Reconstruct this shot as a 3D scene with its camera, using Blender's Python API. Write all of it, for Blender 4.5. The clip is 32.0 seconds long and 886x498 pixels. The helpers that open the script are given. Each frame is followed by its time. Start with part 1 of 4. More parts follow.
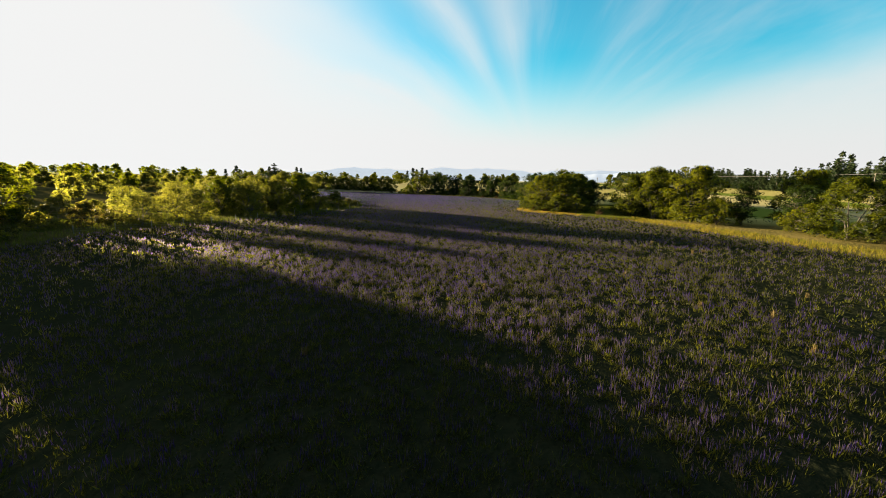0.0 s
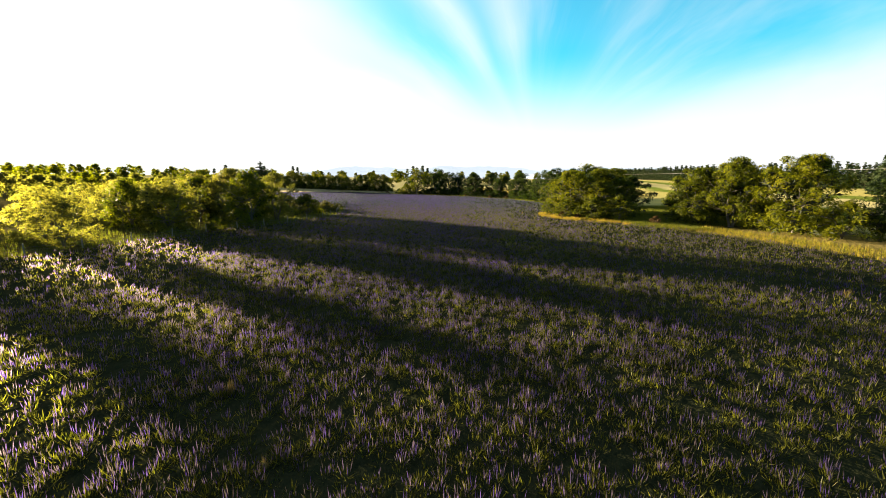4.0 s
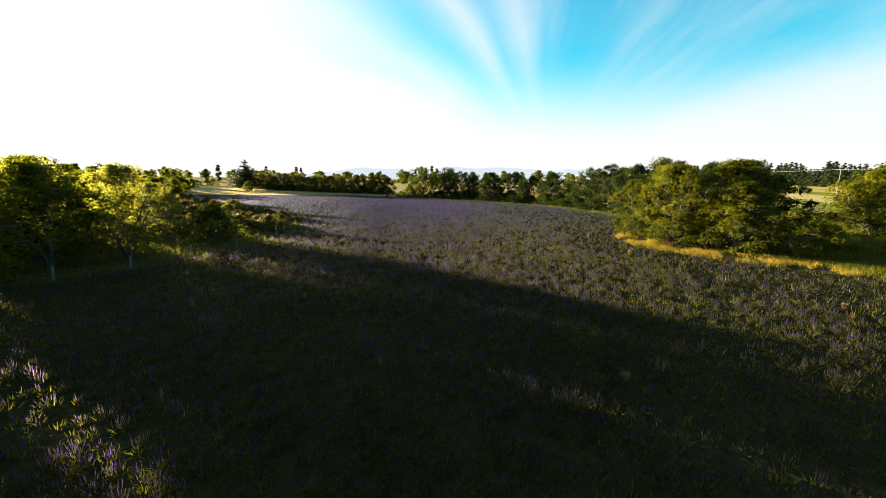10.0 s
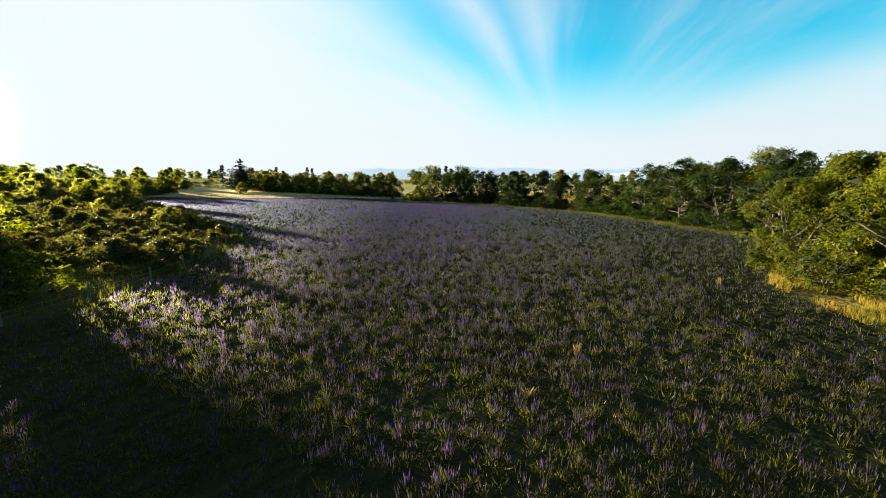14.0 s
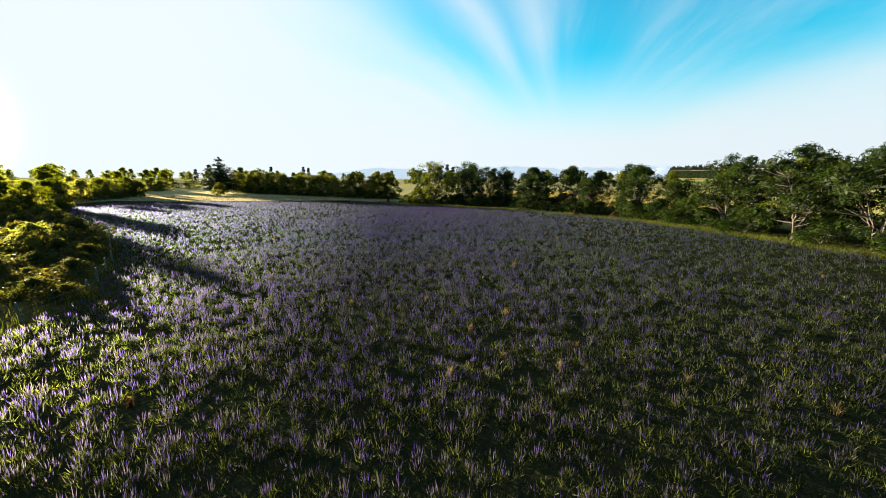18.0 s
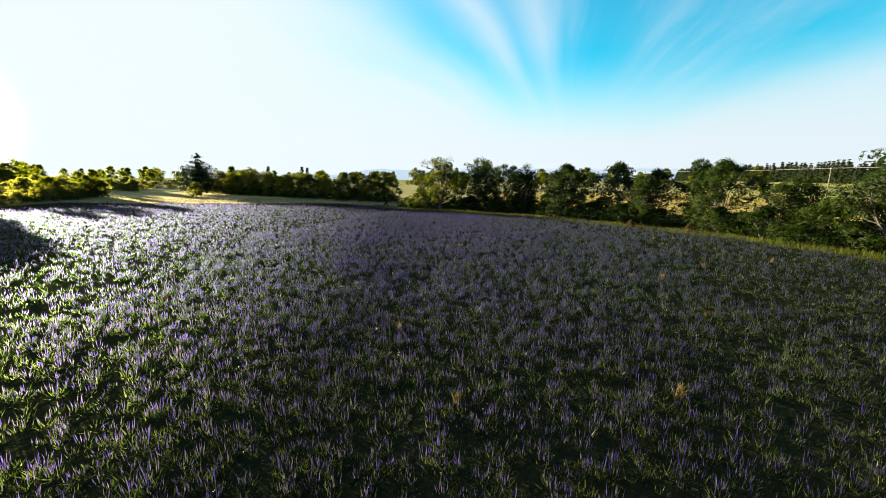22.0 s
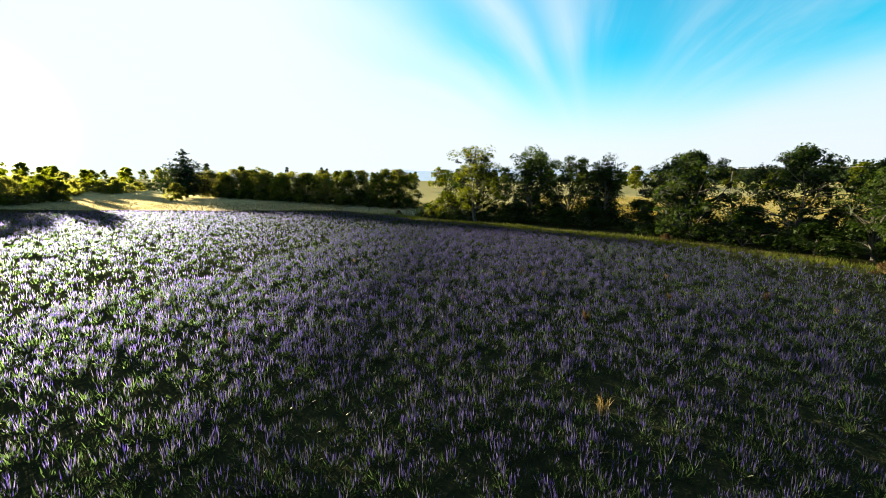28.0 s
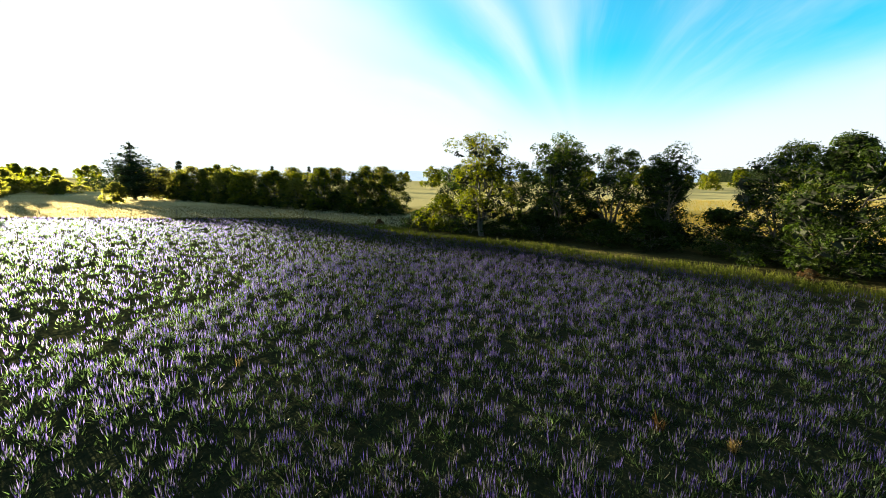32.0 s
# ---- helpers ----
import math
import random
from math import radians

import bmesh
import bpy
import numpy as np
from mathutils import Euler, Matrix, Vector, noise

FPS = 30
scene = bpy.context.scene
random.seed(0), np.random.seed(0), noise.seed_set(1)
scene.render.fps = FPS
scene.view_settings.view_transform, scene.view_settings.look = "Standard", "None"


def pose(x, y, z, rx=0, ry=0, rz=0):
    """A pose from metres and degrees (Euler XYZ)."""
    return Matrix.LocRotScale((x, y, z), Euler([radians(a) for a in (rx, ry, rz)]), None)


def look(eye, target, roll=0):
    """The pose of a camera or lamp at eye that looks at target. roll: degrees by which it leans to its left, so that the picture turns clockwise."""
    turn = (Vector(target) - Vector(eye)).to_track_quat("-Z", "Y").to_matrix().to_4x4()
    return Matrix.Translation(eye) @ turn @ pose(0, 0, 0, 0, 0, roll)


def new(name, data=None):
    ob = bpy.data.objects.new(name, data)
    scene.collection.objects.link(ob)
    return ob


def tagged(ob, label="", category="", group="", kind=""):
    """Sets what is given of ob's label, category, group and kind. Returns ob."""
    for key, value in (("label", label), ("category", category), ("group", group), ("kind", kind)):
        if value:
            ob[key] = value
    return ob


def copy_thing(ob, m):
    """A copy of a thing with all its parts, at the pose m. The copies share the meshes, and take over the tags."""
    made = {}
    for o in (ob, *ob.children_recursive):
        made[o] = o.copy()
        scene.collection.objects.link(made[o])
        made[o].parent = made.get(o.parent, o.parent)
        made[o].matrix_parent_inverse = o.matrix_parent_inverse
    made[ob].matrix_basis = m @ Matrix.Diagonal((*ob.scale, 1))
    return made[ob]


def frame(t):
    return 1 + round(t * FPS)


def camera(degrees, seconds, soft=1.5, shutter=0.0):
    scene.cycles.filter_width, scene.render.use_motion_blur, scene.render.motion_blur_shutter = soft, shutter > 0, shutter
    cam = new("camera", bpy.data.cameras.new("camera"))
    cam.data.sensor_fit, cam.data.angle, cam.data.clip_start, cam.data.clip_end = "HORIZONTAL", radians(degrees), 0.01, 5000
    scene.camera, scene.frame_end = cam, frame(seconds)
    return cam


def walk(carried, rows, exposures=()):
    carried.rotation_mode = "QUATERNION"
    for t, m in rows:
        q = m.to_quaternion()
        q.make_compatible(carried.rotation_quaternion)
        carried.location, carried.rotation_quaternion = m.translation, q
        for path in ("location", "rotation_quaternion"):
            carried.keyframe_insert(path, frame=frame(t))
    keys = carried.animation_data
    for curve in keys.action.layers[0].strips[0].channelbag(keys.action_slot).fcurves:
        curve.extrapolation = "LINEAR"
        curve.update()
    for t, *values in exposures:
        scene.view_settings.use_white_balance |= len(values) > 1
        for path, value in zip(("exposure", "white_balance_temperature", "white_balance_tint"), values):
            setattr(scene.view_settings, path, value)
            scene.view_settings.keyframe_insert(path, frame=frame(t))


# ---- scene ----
cam = camera(98.5, 32.0, soft=0.8)
PATH = [
    (0, (-2.147, -2.290, 7.808), (-2.006, -0.325, 7.464), 1.0),
    (1, (-1.784, 3.965, 7.872), (-1.636, 5.929, 7.525), 0.9),
    (2, (-1.269, 10.221, 7.909), (-1.145, 12.186, 7.557), 0.6),
    (3, (-0.867, 16.414, 7.883), (-0.739, 18.378, 7.531), 0.6),
    (4, (-0.445, 22.747, 7.885), (-0.314, 24.711, 7.532), 0.5),
    (4.5, (-0.269, 25.886, 7.902), (-0.138, 27.850, 7.551), 0.5),
    (6.5, (-0.398, 38.386, 7.963), (-0.260, 40.350, 7.611), 0.4),
    (7, (-0.059, 41.456, 7.981), (0.079, 43.420, 7.628), 0.4),
    (8, (0.578, 47.803, 8.056), (0.706, 49.767, 7.704), 0.3),
    (9, (0.997, 54.253, 8.029), (1.120, 56.218, 7.677), 0.3),
    (10, (1.674, 60.640, 7.763), (1.754, 62.608, 7.416), 0.5),
    (11, (2.254, 67.064, 7.789), (2.292, 69.034, 7.442), 0.5),
    (12, (2.650, 73.296, 7.829), (2.661, 75.266, 7.480), 0.3),
    (13, (2.920, 79.725, 7.826), (2.928, 81.695, 7.480), 0.3),
    (14, (3.213, 85.962, 7.862), (3.217, 87.932, 7.517), 0.4),
    (14.5, (3.253, 88.962, 7.803), (3.258, 90.932, 7.459), 0.5),
    (16.5, (2.341, 101.261, 7.955), (2.345, 103.231, 7.607), 0.1),
    (17, (2.203, 103.995, 7.987), (2.206, 105.964, 7.638), -0.0),
    (18, (2.070, 109.442, 7.896), (2.069, 111.411, 7.547), -0.0),
    (19, (1.853, 114.926, 7.699), (1.848, 116.896, 7.353), 0.0),
    (20, (1.520, 120.398, 7.531), (1.511, 122.368, 7.188), 0.1),
    (21, (0.784, 125.797, 7.544), (0.775, 127.768, 7.201), 0.2),
    (22, (0.402, 131.678, 7.506), (0.391, 133.649, 7.164), 0.3),
    (23, (0.158, 137.826, 7.496), (0.145, 139.797, 7.156), 0.4),
    (23.5, (-0.035, 140.867, 7.459), (-0.048, 142.838, 7.120), 0.4),
    (24, (-0.214, 143.662, 7.426), (-0.254, 145.633, 7.087), 0.4),
    (25, (-0.694, 149.390, 7.422), (-0.743, 151.361, 7.084), 0.5),
    (25.5, (-1.019, 152.165, 7.357), (-1.070, 154.136, 7.019), 0.4),
    (27.5, (-2.160, 161.642, 7.227), (-2.294, 163.609, 6.891), 0.2),
    (28, (-2.355, 164.419, 7.379), (-2.483, 166.386, 7.042), 0.2),
    (29, (-2.854, 169.883, 7.437), (-2.967, 171.851, 7.102), 0.2),
    (30, (-3.250, 175.482, 7.470), (-3.361, 177.450, 7.132), 0.4),
    (31, (-3.635, 180.650, 7.384), (-3.733, 182.619, 7.051), 0.6),
    (32, (-4.029, 184.917, 7.498), (-4.117, 186.887, 7.162), 0.4),
]
walk(cam, [(t, look(eye, target, roll)) for t, eye, target, roll in PATH], [(0, 2.6, 7000, 12), (1, 3.0, 7000, 12), (2.2, 3.05, 7000, 12), (4.5, 3.0, 7000, 12), (7, 2.88, 7000, 12), (9, 2.9, 7000, 12), (11, 2.85, 7000, 12), (13, 2.73, 6900, 12), (14, 2.7, 6350, 7), (16.5, 2.7, 6280, 6), (25, 2.72, 6280, 6), (28, 2.8, 6300, 6), (32, 2.95, 6350, 6)])

PLAN = 1.6                                              # metres to one unit of the plan's coordinates below

# ---------------------------------------------------------------- world, sun
SUN_AZ, SUN_EL = radians(-54.5), radians(5.7)          # from +y, to the right; above the level
TO_SUN = Vector((math.sin(SUN_AZ) * math.cos(SUN_EL), math.cos(SUN_AZ) * math.cos(SUN_EL), math.sin(SUN_EL)))

sun_data = bpy.data.lights.new("sun", "SUN")
sun_data.energy, sun_data.angle, sun_data.color = 5.0, radians(0.6), (1.0, 0.82, 0.53)
new("sun", sun_data).matrix_world = look(TO_SUN * 100, (0, 0, 0))


def set_ramp(ramp, stops):
    e = ramp.color_ramp.elements
    while len(e) < len(stops):
        e.new(0.5)
    for el, (p, c) in zip(e, stops):
        el.position, el.color = p, (*c, 1)


def sky_world():
    """Low-sun sky with long parallel cirrus bands that run away over the field."""
    w = bpy.data.worlds.new("sky")
    w.use_nodes = True
    scene.world = w
    nt = w.node_tree
    nt.nodes.clear()
    n, ln = nt.nodes.new, nt.links.new
    out, bg = n("ShaderNodeOutputWorld"), n("ShaderNodeBackground")
    sky = n("ShaderNodeTexSky")
    sky.sky_type, sky.sun_disc = "NISHITA", False
    sky.sun_elevation, sky.sun_rotation = SUN_EL, SUN_AZ
    sky.altitude, sky.air_density, sky.dust_density, sky.ozone_density = 50, 1.0, 0.6, 1.5
    tc, sep = n("ShaderNodeTexCoord"), n("ShaderNodeSeparateXYZ")
    ln(tc.outputs["Generated"], sep.inputs[0])

    def maths(op, a, b=None, c=None, clamp=False):
        m = n("ShaderNodeMath")
        m.operation, m.use_clamp = op, clamp
        for i, v in enumerate((a, b, c)):
            if v is None:
                continue
            if isinstance(v, (int, float)):
                m.inputs[i].default_value = v
            else:
                ln(v, m.inputs[i])
        return m.outputs[0]

    def dotted(v):
        q = n("ShaderNodeVectorMath")
        q.operation = "DOT_PRODUCT"
        ln(tc.outputs["Generated"], q.inputs[0])
        q.inputs[1].default_value = v
        return q.outputs["Value"]

    def rise(value, low, high):
        r = n("ShaderNodeMapRange")
        r.interpolation_type = "SMOOTHSTEP"
        r.inputs["From Min"].default_value, r.inputs["From Max"].default_value = low, high
        ln(value, r.inputs["Value"])
        return r.outputs[0]

    z = maths("MAXIMUM", sep.outputs[2], 0.0)
    # the bands fan out from one point low over the far end of the field
    az, el = radians(17.0), radians(3.0)
    ahead = Vector((math.sin(az) * math.cos(el), math.cos(az) * math.cos(el), math.sin(el)))
    right = Vector((math.cos(az), -math.sin(az), 0))
    above = right.cross(ahead)
    fan = maths("ARCTAN2", dotted(right), dotted(above))
    far_off = dotted(ahead)
    wob = n("ShaderNodeTexNoise")
    wob.inputs["Scale"].default_value, wob.inputs["Detail"].default_value = 2.4, 4
    ln(tc.outputs["Generated"], wob.inputs["Vector"])
    bent = maths("ADD", fan, maths("MULTIPLY", maths("SUBTRACT", wob.outputs["Fac"], 0.5), 0.32))
    stripe = n("ShaderNodeValToRGB")
    stripe.color_ramp.interpolation = "B_SPLINE"
    set_ramp(stripe, [(deg / 180 + 0.5, (v, v, v)) for deg, v in ((-85, 1.0), (-66, 1.0), (-61, 0.7), (-57, 0.9), (-52, 0.5), (-46, 0.2), (-41, 0.3), (-36, 0.6), (-31, 0.85), (-26, 0.32), (-22, 0.30), (-15, 0.8), (-9, 0.5), (-3, 0.12), (12, 0.05), (27, 0.12), (32, 0.26), (40, 0.08), (56, 0.05), (66, 0.10), (73, 0.75), (80, 0.95))])
    ln(maths("ADD", maths("DIVIDE", bent, math.pi), 0.5, clamp=True), stripe.inputs[0])
    comb = n("ShaderNodeCombineXYZ")
    ln(maths("MULTIPLY", bent, 3.6), comb.inputs[0])
    ln(maths("MULTIPLY", far_off, 5.0), comb.inputs[1])
    wisps = n("ShaderNodeTexNoise")
    wisps.inputs["Scale"].default_value, wisps.inputs["Detail"].default_value, wisps.inputs["Roughness"].default_value = 1.0, 5, 0.6
    ln(comb.outputs[0], wisps.inputs["Vector"])
    cover = maths("ADD", maths("MULTIPLY", stripe.outputs[0], 0.85), maths("MULTIPLY", rise(wisps.outputs["Fac"], 0.42, 0.82), 0.28), clamp=True)
    cover = maths("MULTIPLY", cover, maths("SUBTRACT", 1.0, maths("MULTIPLY", rise(far_off, 0.955, 0.995), 0.75)))   # they thin out where they meet
    dot_sun = dotted(TO_SUN)
    sunward = rise(dot_sun, -0.95, -0.25)                # the sky darkens away from the sun and overhead
    # a milky veil low down and towards the sun
    low_veil = maths("MULTIPLY", maths("SUBTRACT", 1.0, rise(maths("MULTIPLY_ADD", dotted(right), 0.05, z), 0.07, 0.30)), sunward)
    sun_veil = rise(dot_sun, 0.58, 0.93)
    near_sun = maths("MAXIMUM", dot_sun, 0.0)
    aureole = maths("ADD", maths("MULTIPLY", near_sun, 0.10), maths("MULTIPLY", maths("POWER", near_sun, 600.0), 30.0))
    mixer = n("ShaderNodeMix")
    mixer.data_type = "RGBA"
    veil = maths("SUBTRACT", 1.0, maths("MULTIPLY", maths("SUBTRACT", 1.0, low_veil), maths("SUBTRACT", 1.0, sun_veil)))
    keep = maths("SUBTRACT", 1.0, maths("MULTIPLY", maths("MULTIPLY", cover, sunward), 0.95))
    ln(maths("SUBTRACT", 1.0, maths("MULTIPLY", maths("SUBTRACT", 1.0, veil), keep), clamp=True), mixer.inputs["Factor"])
    tint = n("ShaderNodeMix")                            # deepens the clear blue
    tint.data_type, tint.blend_type = "RGBA", "MULTIPLY"
    tint.inputs["Factor"].default_value = 1.0
    ln(sky.outputs[0], tint.inputs["A"])
    dim = maths("MULTIPLY", maths("SUBTRACT", 1.0, maths("MULTIPLY", rise(z, 0.38, 0.75), 0.74)), maths("ADD", 0.25, maths("MULTIPLY", sunward, 0.75)))
    shade = n("ShaderNodeVectorMath")
    shade.operation = "SCALE"
    shade.inputs[0].default_value = (0.08, 2.0, 2.4)
    ln(dim, shade.inputs["Scale"])
    ln(shade.outputs[0], tint.inputs["B"])
    ln(tint.outputs["Result"], mixer.inputs["A"])
    cloud = n("ShaderNodeMix")
    cloud.data_type, cloud.blend_type = "RGBA", "MULTIPLY"
    cloud.inputs["Factor"].default_value = 1.0
    cloud.inputs["A"].default_value = (4.42, 4.70, 4.95, 1)
    ln(maths("ADD", aureole, 1.0), cloud.inputs["B"])
    ln(cloud.outputs["Result"], mixer.inputs["B"])
    ln(mixer.outputs["Result"], bg.inputs["Color"])
    bg.inputs["Strength"].default_value = 0.029
    ln(bg.outputs[0], out.inputs[0])


sky_world()


# ---------------------------------------------------------------- materials
def material(name):
    m = bpy.data.materials.new(name)
    m.use_nodes = True
    nt = m.node_tree
    nt.nodes.clear()
    return m, nt, nt.nodes.new, nt.links.new


def tissue(n, ln, colour, glow, amount, forward, rough, gloss, bright=1.0):
    """Thin plant tissue: a leaf's surface, and light that comes through it, part spread evenly and part carried on ahead."""
    bsdf, tr, rf, ms, m2 = n("ShaderNodeBsdfPrincipled"), n("ShaderNodeBsdfTranslucent"), n("ShaderNodeBsdfRefraction"), n("ShaderNodeMixShader"), n("ShaderNodeMixShader")
    bsdf.inputs["Roughness"].default_value = rough
    bsdf.inputs["Specular IOR Level"].default_value = gloss
    ln(colour, bsdf.inputs["Base Color"])
    thru = n("ShaderNodeMix")
    thru.data_type, thru.blend_type = "RGBA", "MULTIPLY"
    thru.inputs["Factor"].default_value = 1.0
    ln(colour, thru.inputs["A"])
    thru.inputs["B"].default_value = (*glow, 1)
    ln(thru.outputs["Result"], tr.inputs["Color"])
    ahead = n("ShaderNodeMix")
    ahead.data_type, ahead.blend_type = "RGBA", "MULTIPLY"
    ahead.inputs["Factor"].default_value = 1.0
    ln(thru.outputs["Result"], ahead.inputs["A"])
    ahead.inputs["B"].default_value = (bright, bright * 0.98, bright * 0.86, 1)
    ln(ahead.outputs["Result"], rf.inputs["Color"])
    rf.distribution = "GGX"
    rf.inputs["Roughness"].default_value, rf.inputs["IOR"].default_value = 0.85, 1.5
    m2.inputs[0].default_value = forward
    ln(tr.outputs[0], m2.inputs[1]), ln(rf.outputs[0], m2.inputs[2])
    ms.inputs[0].default_value = amount
    ln(bsdf.outputs[0], ms.inputs[1]), ln(m2.outputs[0], ms.inputs[2])
    return ms.outputs[0]


def leaf_material(name, stops, glow, amount=0.45, rough=0.55, patch=0.35, gloss=0.05, forward=0.2, bright=1.0):
    """Leaves: every leaf its own tint, with slow drifts over the crown, and light passing through."""
    m, nt, n, ln = material(name)
    geo, info = n("ShaderNodeNewGeometry"), n("ShaderNodeObjectInfo")
    noise_t, ramp, add, mul = n("ShaderNodeTexNoise"), n("ShaderNodeValToRGB"), n("ShaderNodeMath"), n("ShaderNodeMath")
    noise_t.inputs["Scale"].default_value = patch
    ln(geo.outputs["Position"], noise_t.inputs["Vector"])
    mix = n("ShaderNodeMath")
    mix.operation, mix.inputs[1].default_value = "MULTIPLY", 0.36
    ln(geo.outputs["Random Per Island"], mix.inputs[0])
    add.operation = "MULTIPLY_ADD"
    add.inputs[1].default_value = 0.6
    ln(noise_t.outputs["Fac"], add.inputs[0])
    ln(mix.outputs[0], add.inputs[2])
    mul.operation, mul.inputs[1].default_value = "MULTIPLY_ADD", 0.16
    ln(info.outputs["Random"], mul.inputs[0])
    ln(add.outputs[0], mul.inputs[2])
    ln(mul.outputs[0], ramp.inputs[0])
    set_ramp(ramp, stops)
    out = n("ShaderNodeOutputMaterial")
    ln(tissue(n, ln, ramp.outputs[0], glow, amount, forward, rough, gloss, bright), out.inputs[0])
    return m


def plain_material(name, a, b, scale=4.0, rough=0.8, bump=0.3, stretch=(1, 1, 1)):
    """Two tones in two sizes of noise, with fine relief."""
    m, nt, n, ln = material(name)
    tc, mp = n("ShaderNodeTexCoord"), n("ShaderNodeMapping")
    mp.inputs["Scale"].default_value = stretch
    ln(tc.outputs["Object"], mp.inputs["Vector"])
    t1, t2, ad, ramp = n("ShaderNodeTexNoise"), n("ShaderNodeTexNoise"), n("ShaderNodeMath"), n("ShaderNodeValToRGB")
    t1.inputs["Scale"].default_value, t2.inputs["Scale"].default_value = scale, scale * 9
    t1.inputs["Detail"].default_value = 6
    ln(mp.outputs[0], t1.inputs["Vector"]), ln(mp.outputs[0], t2.inputs["Vector"])
    ad.operation, ad.inputs[1].default_value = "MULTIPLY_ADD", 0.4
    ln(t2.outputs["Fac"], ad.inputs[0])
    half = n("ShaderNodeMath")
    half.operation, half.inputs[1].default_value = "MULTIPLY", 0.6
    ln(t1.outputs["Fac"], half.inputs[0])
    ln(half.outputs[0], ad.inputs[2])
    ln(ad.outputs[0], ramp.inputs[0])
    set_ramp(ramp, [(0.32, a), (0.68, b)])
    bsdf, out, bp = n("ShaderNodeBsdfPrincipled"), n("ShaderNodeOutputMaterial"), n("ShaderNodeBump")
    bsdf.inputs["Roughness"].default_value = rough
    bp.inputs["Strength"].default_value = bump
    ln(ad.outputs[0], bp.inputs["Height"])
    ln(bp.outputs[0], bsdf.inputs["Normal"])
    ln(ramp.outputs[0], bsdf.inputs["Base Color"])
    ln(bsdf.outputs[0], out.inputs[0])
    return m


LEAF = leaf_material("tree_leaves", [(0.22, (0.009, 0.016, 0.0014)), (0.44, (0.034, 0.045, 0.0028)), (0.68, (0.086, 0.095, 0.0049)), (0.92, (0.176, 0.163, 0.0098))], (1.95, 2.0, 0.8), 0.42)
# deeper green, darkened further to paint in the hedgerow's backlit shade
LEAF_DEEP_SHADE = leaf_material("deep_shaded_leaves", [(0.22, (0.005, 0.011, 0.002)), (0.46, (0.012, 0.022, 0.004)), (0.70, (0.028, 0.045, 0.007)), (0.92, (0.072, 0.078, 0.013))], (1.9, 2.1, 0.8), 0.38)
# paler leaf tone, lightened also to paint the left bank's backlit glow
LEAF_PALE = leaf_material("pale_leaves", [(0.25, (0.040, 0.056, 0.016)), (0.55, (0.090, 0.100, 0.020)), (0.9, (0.160, 0.155, 0.032))], (1.7, 1.6, 0.9), 0.58, forward=0.3)
NEEDLE = leaf_material("dark_needles", [(0.25, (0.010, 0.020, 0.008)), (0.6, (0.022, 0.036, 0.013)), (0.9, (0.045, 0.055, 0.02))], (1.3, 1.3, 0.8), 0.15)
SCRUB = leaf_material("scrub_leaves", [(0.25, (0.019, 0.025, 0.007)), (0.55, (0.051, 0.055, 0.012)), (0.9, (0.117, 0.090, 0.023))], (1.7, 1.6, 0.8), 0.35)
# near-black tone that stands in for the shade inside the crowns
CROWN_SHADE = plain_material("crown_inner_shade", (0.006, 0.009, 0.003), (0.018, 0.024, 0.008), 2.0, 1.0, 0.5)
BARK = plain_material("pale_bark", (0.036, 0.031, 0.024), (0.115, 0.098, 0.078), 3.0, 0.9, 0.6, (1, 1, 0.25))
WOOD = plain_material("weathered_wood", (0.09, 0.08, 0.065), (0.20, 0.18, 0.15), 5.0, 0.85, 0.4, (1, 1, 0.1))
FENCE_WIRE = plain_material("dull_wire", (0.10, 0.10, 0.10), (0.16, 0.16, 0.15), 8.0, 0.8, 0.0)
WIRE = plain_material("pale_wire", (0.26, 0.26, 0.25), (0.36, 0.36, 0.34), 8.0, 0.7, 0.0)
PORCELAIN = plain_material("insulator", (0.35, 0.3, 0.28), (0.5, 0.47, 0.44), 8.0, 0.3, 0.0)
HILL = plain_material("hazed_hills", (0.20, 0.25, 0.32), (0.30, 0.34, 0.40), 0.002, 1.0, 0.0)
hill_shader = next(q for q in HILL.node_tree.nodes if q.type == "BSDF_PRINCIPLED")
hill_shader.inputs["Emission Color"].default_value = (0.72, 0.82, 0.93, 1)   # a far backdrop; this pale glow paints in the bright haze
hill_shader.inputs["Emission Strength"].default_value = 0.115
PAINT = plain_material("white_boards", (0.40, 0.40, 0.39), (0.55, 0.55, 0.53), 2.0, 0.6, 0.1)
ROOF = plain_material("grey_roof", (0.22, 0.23, 0.25), (0.34, 0.35, 0.37), 2.0, 0.5, 0.1)


